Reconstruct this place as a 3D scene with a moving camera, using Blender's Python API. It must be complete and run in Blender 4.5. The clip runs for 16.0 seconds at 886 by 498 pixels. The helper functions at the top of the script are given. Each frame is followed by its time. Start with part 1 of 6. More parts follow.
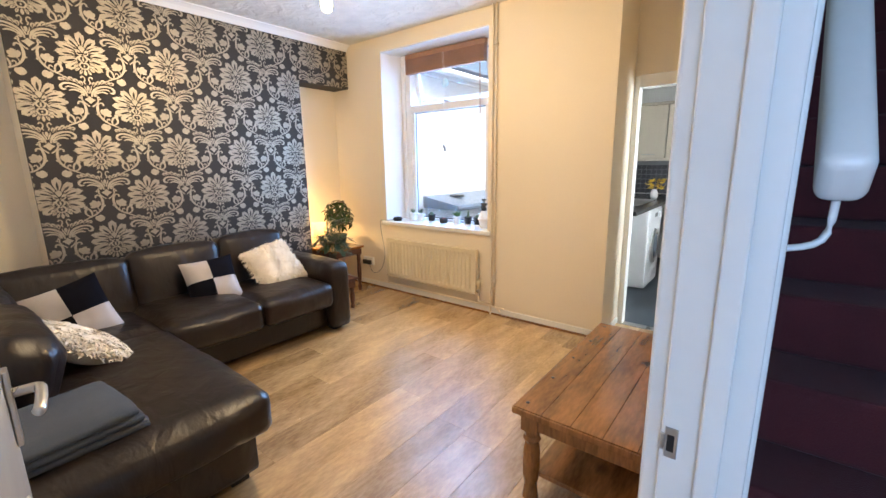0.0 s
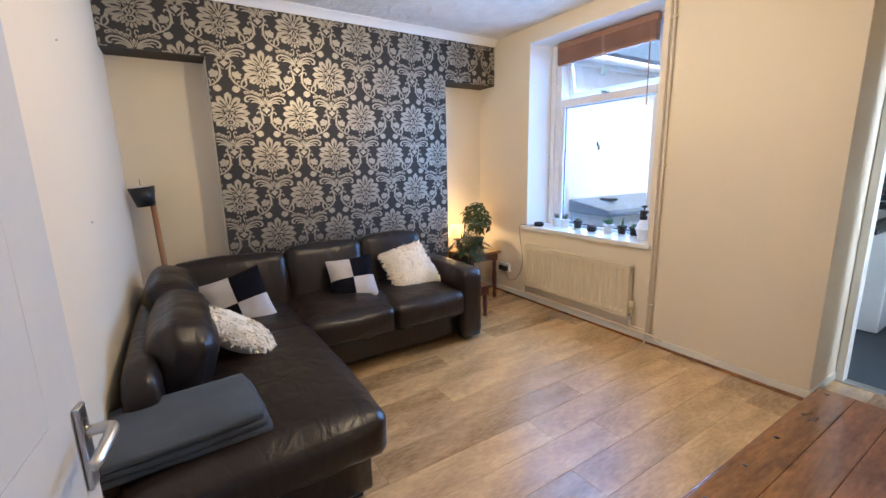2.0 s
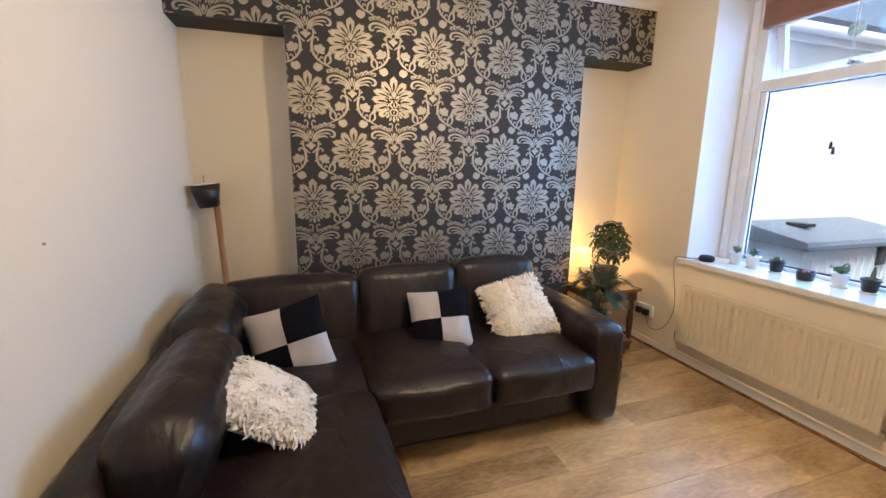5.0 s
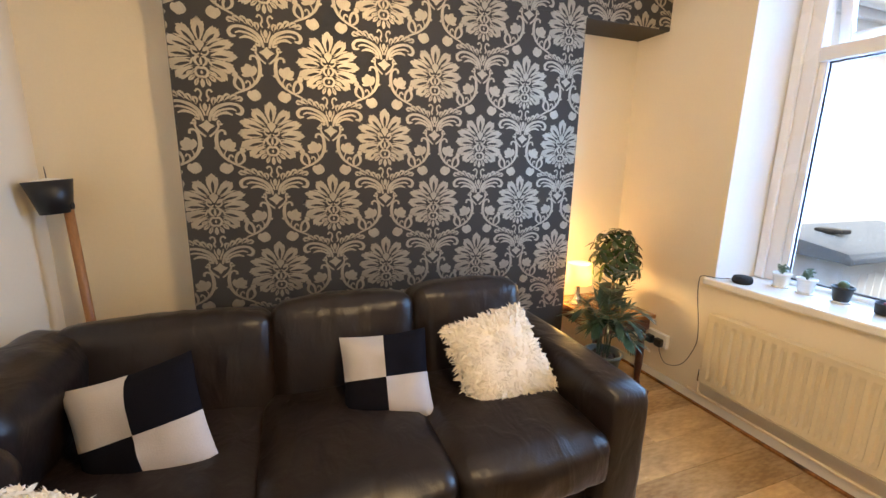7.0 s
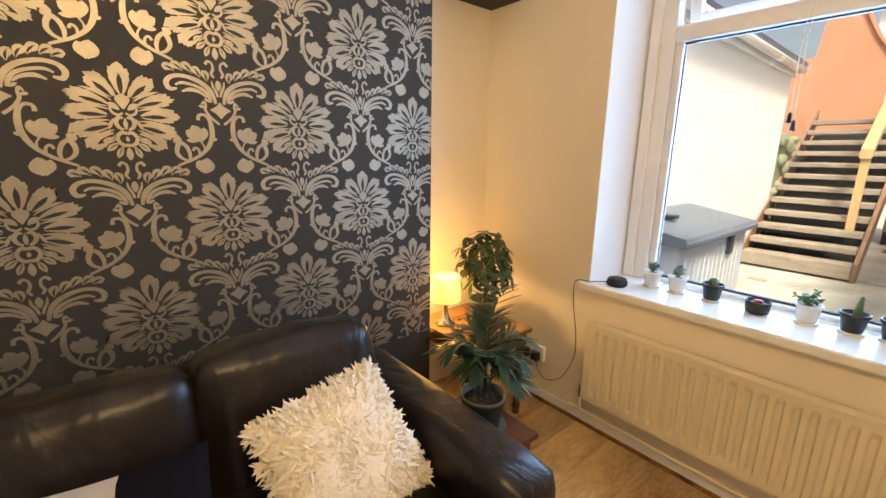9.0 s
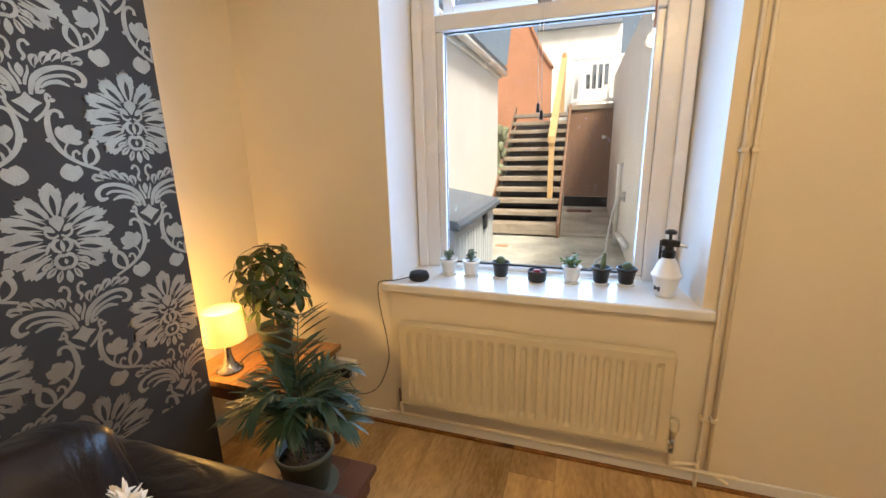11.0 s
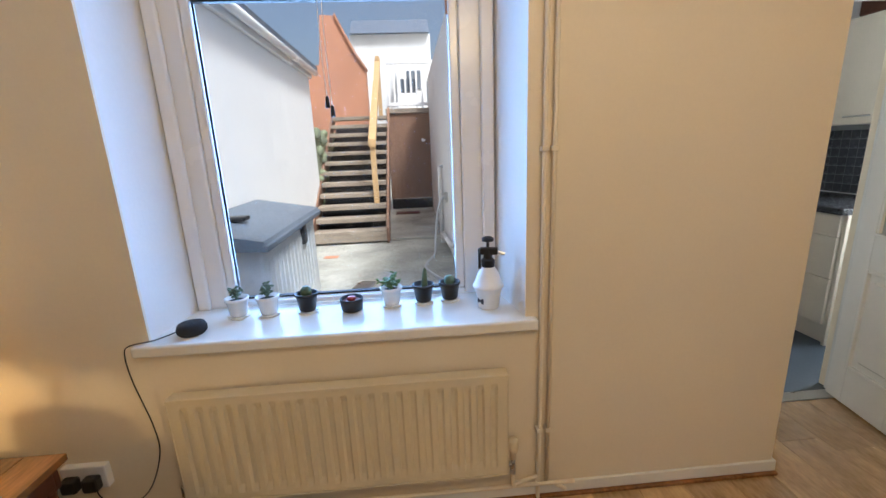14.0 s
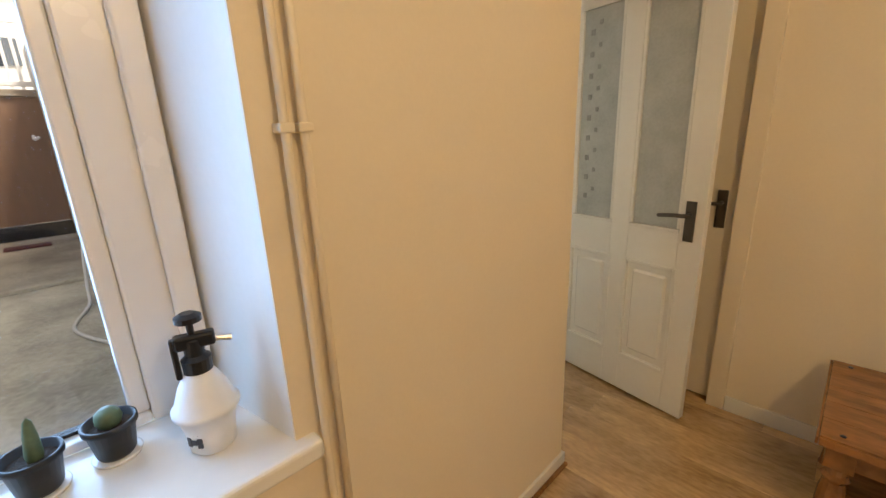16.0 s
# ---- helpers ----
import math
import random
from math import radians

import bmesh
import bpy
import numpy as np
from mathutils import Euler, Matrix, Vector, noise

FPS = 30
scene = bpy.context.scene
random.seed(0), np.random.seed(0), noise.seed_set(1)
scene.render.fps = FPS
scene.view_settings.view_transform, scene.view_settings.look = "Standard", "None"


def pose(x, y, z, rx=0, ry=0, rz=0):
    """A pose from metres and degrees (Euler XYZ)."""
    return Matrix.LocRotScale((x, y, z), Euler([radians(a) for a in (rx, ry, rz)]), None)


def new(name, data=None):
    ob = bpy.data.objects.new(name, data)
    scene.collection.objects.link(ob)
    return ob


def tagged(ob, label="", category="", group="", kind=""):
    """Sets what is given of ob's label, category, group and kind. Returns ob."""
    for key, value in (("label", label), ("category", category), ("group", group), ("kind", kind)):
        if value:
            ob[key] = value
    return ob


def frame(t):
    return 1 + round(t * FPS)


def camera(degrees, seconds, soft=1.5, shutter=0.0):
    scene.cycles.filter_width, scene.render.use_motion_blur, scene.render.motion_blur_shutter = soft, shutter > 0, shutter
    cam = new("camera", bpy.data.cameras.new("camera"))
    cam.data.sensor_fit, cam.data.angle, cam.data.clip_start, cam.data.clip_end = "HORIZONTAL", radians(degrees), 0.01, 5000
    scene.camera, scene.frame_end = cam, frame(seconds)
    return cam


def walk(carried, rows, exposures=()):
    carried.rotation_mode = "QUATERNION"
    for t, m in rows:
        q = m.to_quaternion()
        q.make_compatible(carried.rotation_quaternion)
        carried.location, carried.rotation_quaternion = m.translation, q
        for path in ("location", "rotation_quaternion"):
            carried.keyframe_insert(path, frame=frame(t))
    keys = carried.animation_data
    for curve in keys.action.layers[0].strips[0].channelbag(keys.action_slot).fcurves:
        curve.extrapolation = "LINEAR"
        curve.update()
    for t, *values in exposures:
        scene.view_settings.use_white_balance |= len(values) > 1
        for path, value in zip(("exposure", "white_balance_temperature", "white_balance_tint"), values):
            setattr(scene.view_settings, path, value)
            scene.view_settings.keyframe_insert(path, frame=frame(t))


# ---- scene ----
cam = camera(93.9, 16.0)
METRES, EYE, TILT, LEAN, TURN = 4.1, 1.36, 0.0, 0.0, 38.2
EXPOSURES = [(0.0, 0.98, 6500, 10), (1.0, 0.76, 6100, 10), (2.5, 0.65, 5600, 10), (4.0, 0.58, 5900, 10), (7.0, 0.84, 7100, 10), (9.0, 0.58, 8300, 10), (10.0, 0.42, 8600, 10), (12.5, 0.28, 6600, 10), (14.5, 0.06, 6250, 10), (15.5, -0.02, 7500, 10), (16.0, 0.28, 7900, 10)]
ROWS = [
    (0.0, 0.0, 0.0, 0.0, -0.16, -11.66, 0.8),
    (0.5, 0.0047, 0.0125, -0.0006, 6.2, -11.59, 1.05),
    (1.0, 0.0078, 0.0368, 0.0013, 11.06, -11.48, 1.3),
    (1.5, 0.0038, 0.0568, 0.0031, 15.16, -11.45, 1.38),
    (2.0, -0.006, 0.07, 0.0038, 19.28, -11.44, 1.23),
    (2.5, -0.0168, 0.0958, 0.0057, 23.55, -11.46, 0.94),
    (3.0, -0.0255, 0.1275, 0.0082, 27.53, -11.39, 0.55),
    (3.5, -0.0387, 0.1509, 0.0089, 30.82, -11.37, 0.11),
    (4.0, -0.0642, 0.1826, 0.0092, 33.18, -11.26, -0.27),
    (6.5, -0.1642, 0.3879, 0.0045, 33.59, -11.46, -0.94),
    (7.0, -0.1774, 0.4283, 0.004, 31.82, -11.96, -1.06),
    (7.5, -0.184, 0.4793, 0.0051, 28.93, -12.32, -1.22),
    (8.0, -0.1887, 0.5145, 0.005, 24.8, -12.59, -1.33),
    (8.5, -0.2051, 0.5503, 0.0068, 19.33, -12.75, -1.25),
    (9.0, -0.2195, 0.5752, 0.0042, 12.43, -12.9, -0.83),
    (9.5, -0.2283, 0.6061, 0.0018, 4.59, -13.19, -0.23),
    (10.0, -0.2297, 0.6355, 0.002, -3.81, -13.52, 0.4),
    (12.5, -0.2548, 0.6298, 0.0072, -35.43, -13.63, 1.94),
    (13.0, -0.2304, 0.6439, 0.0081, -36.99, -13.59, 2.12),
    (13.5, -0.2064, 0.661, 0.0053, -38.9, -13.75, 2.14),
    (14.0, -0.1768, 0.692, 0.0012, -42.76, -13.97, 2.21),
    (14.5, -0.1437, 0.7158, -0.0028, -49.43, -14.28, 2.44),
    (15.0, -0.1021, 0.7452, -0.005, -58.96, -14.78, 2.53),
    (15.5, -0.073, 0.7678, -0.008, -70.59, -15.2, 2.44),
    (16.0, -0.0557, 0.7986, -0.0084, -83.11, -15.51, 2.2),
]
walk(cam, [(t, pose(0, 0, EYE, TILT, LEAN, TURN) @ pose(METRES * x, METRES * y, METRES * z, 90 + pitch, roll, yaw)) for t, x, y, z, yaw, pitch, roll in ROWS], EXPOSURES)

# ---- light ----
world = bpy.data.worlds.new("sky")
scene.world = world
world.use_nodes = True
_wn, _wl = world.node_tree.nodes, world.node_tree.links
_sky = _wn.new("ShaderNodeTexSky")
_sky.sky_type, _sky.sun_disc = "NISHITA", False
_sky.sun_elevation, _sky.sun_rotation = radians(56), radians(145)
_sky.air_density, _sky.dust_density = 1.0, 6.0
_wl.new(_sky.outputs[0], _wn["Background"].inputs[0])
_wn["Background"].inputs[1].default_value = 0.15


def lamp(name, kind, m, energy, color, **opts):
    data = bpy.data.lights.new(name, kind)
    data.energy, data.color = energy, color
    for key, value in opts.items():
        if key == "size":
            data.size = value
        elif key == "size_y":
            data.shape, data.size_y = "RECTANGLE", value
        elif key == "angle":
            data.angle = value
        elif key == "radius":
            data.shadow_soft_size = value
    ob = new(name, data)
    ob.matrix_world = m
    return ob


SKYBLUE = (0.25, 0.51, 1.0)
WARM = (1.0, 0.73, 0.41)
lamp("sun", "SUN", pose(0, 0, 12, 34, 0, 35), 4.4, (0.92, 0.97, 1.0), angle=radians(12))
# sky light standing in the window opening, the hall's front door and the kitchen's glazed door
lamp("window_daylight", "AREA", pose(-2.58, 3.56, 1.62, -90, 0, 0), 41, SKYBLUE, size=0.95, size_y=1.55).data.spread = radians(168)
lamp("hall_daylight", "AREA", pose(0.5, -1.42, 1.5, 90, 0, 0), 12, SKYBLUE, size=0.7, size_y=1.4)
lamp("kitchen_daylight", "AREA", pose(1.02, 4.12, 1.45, 90, 0, 90), 100, (0.80, 0.90, 1.0), size=0.55, size_y=0.9)
# the ceiling pendant's bulb and the table lamp's bulb
lamp("ceiling_bulb", "POINT", pose(-1.93, 1.50, 2.17), 29, WARM, radius=0.05)
lamp("table_bulb", "POINT", pose(-3.74, 2.62, 0.70), 3.2, (1.0, 0.58, 0.18), radius=0.03)

# ---- materials ----
def mat(name, color, rough=0.5, metal=0.0, var=0.12, scale=6.0, fine=60.0, bump=0.1, spread=None, sheen=0.0, coat=0.0, stretch=None, rvar=0.1, by_piece=0.0):
    """A surface with variation at a large and a fine scale in colour, gloss and relief."""
    m = bpy.data.materials.new(name)
    m.use_nodes = True
    n, l = m.node_tree.nodes, m.node_tree.links
    b = n["Principled BSDF"]
    tc = n.new("ShaderNodeTexCoord")
    mp = n.new("ShaderNodeMapping")
    l.new(tc.outputs["Object"], mp.inputs[0])
    if stretch:
        mp.inputs["Scale"].default_value = stretch
    big, small = n.new("ShaderNodeTexNoise"), n.new("ShaderNodeTexNoise")
    big.inputs["Scale"].default_value, big.inputs["Detail"].default_value = scale, 4
    small.inputs["Scale"].default_value, small.inputs["Detail"].default_value = fine, 3
    l.new(mp.outputs[0], big.inputs[0]), l.new(mp.outputs[0], small.inputs[0])
    ramp = n.new("ShaderNodeValToRGB")
    lo = [max(0, c * (1 - var)) for c in color]
    hi = [min(1, c * (1 + var)) for c in (spread or color)]
    ramp.color_ramp.elements[0].color, ramp.color_ramp.elements[1].color = (*lo, 1), (*hi, 1)
    ramp.color_ramp.elements[0].position, ramp.color_ramp.elements[1].position = 0.3, 0.7
    mix = n.new("ShaderNodeMath")
    mix.operation, mix.inputs[1].default_value = "MULTIPLY_ADD", 0.65
    half = n.new("ShaderNodeMath")
    half.operation, half.inputs[1].default_value = "MULTIPLY", 0.35
    l.new(small.outputs[0], half.inputs[0])
    l.new(big.outputs[0], mix.inputs[0]), l.new(half.outputs[0], mix.inputs[2])
    value = mix.outputs[0]
    if by_piece:
        info = n.new("ShaderNodeObjectInfo")
        ad = n.new("ShaderNodeMath")
        ad.operation, ad.inputs[1].default_value = "MULTIPLY_ADD", by_piece
        l.new(info.outputs["Random"], ad.inputs[0])
        sub = n.new("ShaderNodeMath")
        sub.operation, sub.inputs[1].default_value = "SUBTRACT", by_piece / 2
        l.new(value, sub.inputs[0]), l.new(sub.outputs[0], ad.inputs[2])
        value = ad.outputs[0]
    l.new(value, ramp.inputs[0])
    l.new(ramp.outputs[0], b.inputs["Base Color"])
    rr = n.new("ShaderNodeMapRange")
    rr.inputs["To Min"].default_value, rr.inputs["To Max"].default_value = max(0.02, rough - rvar), min(1, rough + rvar)
    l.new(big.outputs[0], rr.inputs[0])
    l.new(rr.outputs[0], b.inputs["Roughness"])
    b.inputs["Metallic"].default_value = metal
    b.inputs["Sheen Weight"].default_value = sheen
    b.inputs["Coat Weight"].default_value = coat
    b.inputs["Coat Roughness"].default_value = 0.15
    if bump:
        bp = n.new("ShaderNodeBump")
        bp.inputs["Strength"].default_value, bp.inputs["Distance"].default_value = bump, 0.004
        l.new(small.outputs[0], bp.inputs["Height"])
        l.new(bp.outputs[0], b.inputs["Normal"])
    return m


def glass_mat(name, color=(1, 1, 1), rough=0.0):
    m = bpy.data.materials.new(name)
    m.use_nodes = True
    n, l = m.node_tree.nodes, m.node_tree.links
    out = n["Material Output"]
    n.remove(n["Principled BSDF"])
    tr, gl, mx, fr = n.new("ShaderNodeBsdfTransparent"), n.new("ShaderNodeBsdfGlossy"), n.new("ShaderNodeMixShader"), n.new("ShaderNodeFresnel")
    tr.inputs[0].default_value, gl.inputs["Roughness"].default_value = (*color, 1), rough
    fr.inputs[0].default_value = 1.45
    l.new(fr.outputs[0], mx.inputs[0]), l.new(tr.outputs[0], mx.inputs[1]), l.new(gl.outputs[0], mx.inputs[2]), l.new(mx.outputs[0], out.inputs[0])
    return m


def glow_mat(name, color, strength):
    m = bpy.data.materials.new(name)
    m.use_nodes = True
    b = m.node_tree.nodes["Principled BSDF"]
    b.inputs["Base Color"].default_value = (*color, 1)
    b.inputs["Emission Color"].default_value, b.inputs["Emission Strength"].default_value = (*color, 1), strength
    return m


CREAM = mat("cream_wall_paint", (0.80, 0.71, 0.56), 0.6, var=0.03, scale=1.2, fine=90, bump=0.12)
CEIL = mat("textured_ceiling", (0.72, 0.69, 0.63), 0.8, var=0.09, scale=7, fine=11, bump=1.0)
WHITE = mat("white_gloss_paint", (0.80, 0.79, 0.75), 0.20, var=0.03, scale=2, fine=40, bump=0.05)
MATTWHITE = mat("white_matt_paint", (0.82, 0.81, 0.78), 0.55, var=0.03, scale=2, fine=70, bump=0.1)
UPVC = mat("white_upvc", (0.82, 0.82, 0.82), 0.25, var=0.02, scale=3, fine=30, bump=0.02)
PAPER = mat("charcoal_wallpaper", (0.033, 0.029, 0.024), 0.72, var=0.2, scale=8, fine=160, bump=0.15)
SILVER = mat("silver_wallpaper_ink", (0.43, 0.385, 0.305), 0.43, metal=0.85, var=0.18, scale=20, fine=220, bump=0.25)
LAMINATE = mat("oak_laminate", (0.45, 0.265, 0.105), 0.26, var=0.35, scale=3.0, fine=26, bump=0.05, coat=1.0, stretch=(2.6, 0.8, 1), by_piece=0.20, spread=(0.58, 0.385, 0.18), rvar=0.04)
LAMINATE.node_tree.nodes["Principled BSDF"].inputs["Specular IOR Level"].default_value = 0.9
LAMINATE.node_tree.nodes["Principled BSDF"].inputs["Coat IOR"].default_value = 1.85
LAMINATE.node_tree.nodes["Principled BSDF"].inputs["Coat Roughness"].default_value = 0.27
LEATHER = mat("dark_brown_leather", (0.014, 0.0085, 0.007), 0.35, var=0.25, scale=5, fine=130, bump=0.16)
LEATHER.node_tree.nodes["Principled BSDF"].inputs["Specular IOR Level"].default_value = 0.45


def creases(m, scale, strength, distance, stretch=(1, 1, 1)):
    """Broad soft folds under the fine grain."""
    n, l = m.node_tree.nodes, m.node_tree.links
    b = n["Principled BSDF"]
    grain = b.inputs["Normal"].links[0].from_node
    tc, mp, no, bp = n.new("ShaderNodeTexCoord"), n.new("ShaderNodeMapping"), n.new("ShaderNodeTexNoise"), n.new("ShaderNodeBump")
    mp.inputs["Scale"].default_value = stretch
    no.inputs["Scale"].default_value, no.inputs["Detail"].default_value, no.inputs["Distortion"].default_value = scale, 2.5, 0.8
    bp.inputs["Strength"].default_value, bp.inputs["Distance"].default_value = strength, distance
    l.new(tc.outputs["Object"], mp.inputs[0]), l.new(mp.outputs[0], no.inputs[0]), l.new(no.outputs[0], bp.inputs["Height"])
    l.new(bp.outputs[0], grain.inputs["Normal"])


creases(LEATHER, 8, 0.42, 0.02, (1, 1.5, 0.6))
creases(CREAM, 3.5, 0.25, 0.01)
creases(CEIL, 9, 0.9, 0.03)
PINE = mat("waxed_pine", (0.165, 0.062, 0.018), 0.16, var=0.40, scale=3.0, fine=20, bump=0.1, stretch=(5.0, 1.0, 1.0), spread=(0.28, 0.120, 0.037), coat=0.5)


def knots(m, size=3.0, edge=0.20, color=(0.035, 0.014, 0.008)):
    """Dark knots strewn over a timber."""
    n, l = m.node_tree.nodes, m.node_tree.links
    b = n["Principled BSDF"]
    old = b.inputs["Base Color"].links[0].from_socket
    tc, mp, vo = n.new("ShaderNodeTexCoord"), n.new("ShaderNodeMapping"), n.new("ShaderNodeTexVoronoi")
    mp.inputs["Scale"].default_value = (1.5, 1.0, 1.5)
    vo.inputs["Scale"].default_value = size
    l.new(tc.outputs["Object"], mp.inputs[0]), l.new(mp.outputs[0], vo.inputs["Vector"])
    rr = n.new("ShaderNodeMapRange")
    rr.inputs["From Min"].default_value, rr.inputs["From Max"].default_value = edge * 0.5, edge
    rr.inputs["To Min"].default_value, rr.inputs["To Max"].default_value = 0.85, 0.0
    l.new(vo.outputs["Distance"], rr.inputs[0])
    mx = n.new("ShaderNodeMixRGB")
    mx.inputs[2].default_value = (*color, 1)
    l.new(rr.outputs[0], mx.inputs[0]), l.new(old, mx.inputs[1]), l.new(mx.outputs[0], b.inputs["Base Color"])


knots(PINE)
DARKWOOD = mat("dark_red_wood", (0.085, 0.028, 0.016), 0.35, var=0.4, scale=4, fine=30, bump=0.1, stretch=(1, 1, 5))
CARPET = mat("maroon_carpet", (0.095, 0.016, 0.020), 0.95, var=0.25, scale=6, fine=240, bump=0.8, sheen=0.1)
SLATE = mat("slate_vinyl", (0.036, 0.048, 0.060), 0.45, var=0.25, scale=3, fine=50, bump=0.15, by_piece=0.2)
CHROME = mat("brushed_steel", (0.55, 0.54, 0.52), 0.3, metal=1.0, var=0.05, scale=10, fine=200, bump=0.05)
# steel with a dark reflection put into its base colour
DARKREFL = mat("steel_in_dark_reflection", (0.13, 0.115, 0.10), 0.34, metal=1.0, var=0.15, scale=20, fine=200, bump=0.05)
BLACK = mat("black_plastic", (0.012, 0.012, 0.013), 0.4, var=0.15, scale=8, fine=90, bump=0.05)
CONCRETE = mat("weathered_concrete", (0.36, 0.355, 0.31), 0.85, var=0.45, scale=1.6, fine=30, bump=0.5)
RENDER = mat("white_masonry_paint", (0.80, 0.80, 0.78), 0.8, var=0.05, scale=2, fine=60, bump=0.5)
ORANGE = mat("terracotta_render", (0.50, 0.235, 0.14), 0.85, var=0.15, scale=1.5, fine=40, bump=0.5)
DECK = mat("weathered_timber", (0.29, 0.24, 0.185), 0.7, var=0.35, scale=3, fine=40, bump=0.4, stretch=(1, 6, 6))
FENCE = mat("brown_stained_timber", (0.23, 0.125, 0.078), 0.65, var=0.3, scale=3, fine=40, bump=0.4, stretch=(6, 6, 1))
FRESHWOOD = mat("new_pine_post", (0.52, 0.34, 0.16), 0.6, var=0.2, scale=4, fine=40, bump=0.2, stretch=(4, 4, 1))
GLASS = glass_mat("clear_glass")

# ---- building blocks ----
def obj(name, bm, material, parent=None, label="", smooth=False):
    me = bpy.data.meshes.new(name)
    bm.to_mesh(me)
    bm.free()
    for m in material if isinstance(material, (list, tuple)) else [material]:
        me.materials.append(m)
    if smooth:
        for p in me.polygons:
            p.use_smooth = True
    ob = new(name, me)
    if parent:
        ob.parent = parent
    if label:
        ob["label"] = label
    return ob


def part(name, bm, material, parent, label="", smooth=False):
    return obj(name, bm, material, parent, label, smooth)


def thing(name, m, label, category, group="", kind=""):
    ob = new(name)
    ob.empty_display_size = 0.05
    ob.matrix_world = m
    return tagged(ob, label, category, group, kind)


def box(bm, x0, x1, y0, y1, z0, z1, bevel=0.0, segs=2, m=None):
    r = bmesh.ops.create_cube(bm, size=1)
    vs = r["verts"]
    for v in vs:
        v.co = Vector((x0 + (v.co.x + 0.5) * (x1 - x0), y0 + (v.co.y + 0.5) * (y1 - y0), z0 + (v.co.z + 0.5) * (z1 - z0)))
    if bevel:
        es = list({e for v in vs for e in v.link_edges})
        r2 = bmesh.ops.bevel(bm, geom=es, offset=bevel, segments=segs, affect="EDGES", profile=0.5)
        vs = list({v for f in r2["faces"] for v in f.verts} | {v for v in vs if v.is_valid})
    if m is not None:
        bmesh.ops.transform(bm, matrix=m, verts=vs)
    return vs


def boxes(*rows, bevel=0.0, segs=2):
    bm = bmesh.new()
    for r in rows:
        box(bm, *r, bevel=bevel, segs=segs)
    return bm


def lathe(bm, profile, segs=24, m=None):
    """Turn (radius, height) rows about z."""
    rings, made = [], []
    for r, z in profile:
        ring = [bm.verts.new((r * math.cos(2 * math.pi * k / segs), r * math.sin(2 * math.pi * k / segs), z)) for k in range(segs)]
        rings.append(ring)
        made += ring
    for a, b in zip(rings, rings[1:]):
        for k in range(segs):
            bm.faces.new((a[k], a[(k + 1) % segs], b[(k + 1) % segs], b[k]))
    if profile[0][0] > 1e-4:
        bm.faces.new(rings[0][::-1])
    if profile[-1][0] > 1e-4:
        bm.faces.new(rings[-1])
    if m is not None:
        bmesh.ops.transform(bm, matrix=m, verts=made)
    return made


def tube(bm, pts, radius, segs=8, radii=None):
    """A round bar along points."""
    pts = [Vector(p) for p in pts]
    rings = []
    up = Vector((0.13, 0.21, 0.97))
    for i, p in enumerate(pts):
        d = (pts[min(i + 1, len(pts) - 1)] - pts[max(i - 1, 0)]).normalized()
        a = d.cross(up)
        a = (a if a.length > 0.05 else d.cross(Vector((1, 0, 0)))).normalized()
        b = d.cross(a)
        r = radii[i] if radii else radius
        rings.append([bm.verts.new(p + r * (math.cos(2 * math.pi * k / segs) * a + math.sin(2 * math.pi * k / segs) * b)) for k in range(segs)])
    for a, b in zip(rings, rings[1:]):
        for k in range(segs):
            bm.faces.new((a[k], a[(k + 1) % segs], b[(k + 1) % segs], b[k]))
    bm.faces.new(rings[0][::-1])
    bm.faces.new(rings[-1])


def smooth_curve(pts, n=8):
    """Points along a soft curve through the given ones."""
    pts = [Vector(p) for p in pts]
    out = []
    for i in range(len(pts) - 1):
        p0, p1, p2, p3 = pts[max(i - 1, 0)], pts[i], pts[i + 1], pts[min(i + 2, len(pts) - 1)]
        for k in range(n):
            t = k / n
            out.append(0.5 * (2 * p1 + (p2 - p0) * t + (2 * p0 - 5 * p1 + 4 * p2 - p3) * t * t + (3 * p1 - p0 - 3 * p2 + p3) * t ** 3))
    return out + [pts[-1]]


# ---- structure ----
WY, WB = 3.12, 3.56            # window wall: inner and outer face
CX, RX = -3.74, -3.98          # chimney breast face, recess back
SY = -0.10                     # south wall
EX = -0.07                     # east wall face
CZ = 2.60                      # ceiling
CY0, CY1 = 0.49, 2.515         # chimney breast's sides
BZ = 2.165                     # underside of the papered beam
X0, X1, Z0, Z1 = -3.222, -1.948, 0.768, 2.465   # window reveal
ENDX = -0.908                  # end of the window wall, beside the kitchen passage
DY0, DY1 = -0.09, 0.62         # room door opening in the east wall
TE = 0.075                     # thickness of the east wall

def structure(name, bm, material, label, category):
    return tagged(obj(name, bm, material), label, category, kind="structure")

structure("wall_north", boxes((RX - 0.2, X0, WY, WB, 0, CZ), (X1, ENDX, WY, WB, 0, CZ), (X0, X1, WY, WB, 0, Z0 - 0.03), (X0, X1, WY, WB, Z1, CZ)), CREAM,
          "cream painted thick wall with a deep window reveal", "wall")
structure("wall_west", boxes((RX - 0.2, RX, SY - 0.2, WY, 0, CZ)), CREAM, "cream painted wall of the alcoves", "wall")
chimney = structure("chimney_breast", boxes((RX, CX, CY0, CY1, 0, BZ)), CREAM, "chimney breast with charcoal and silver damask wallpaper", "wall")
part("wallpaper", boxes((CX, CX + 0.003, CY0 + 0.001, CY1 - 0.001, 0, BZ)), PAPER, chimney)
beam = structure("beam", boxes((RX, CX, SY, WY, BZ, CZ)), PAPER, "beam over the alcoves covered in damask wallpaper", "beam")
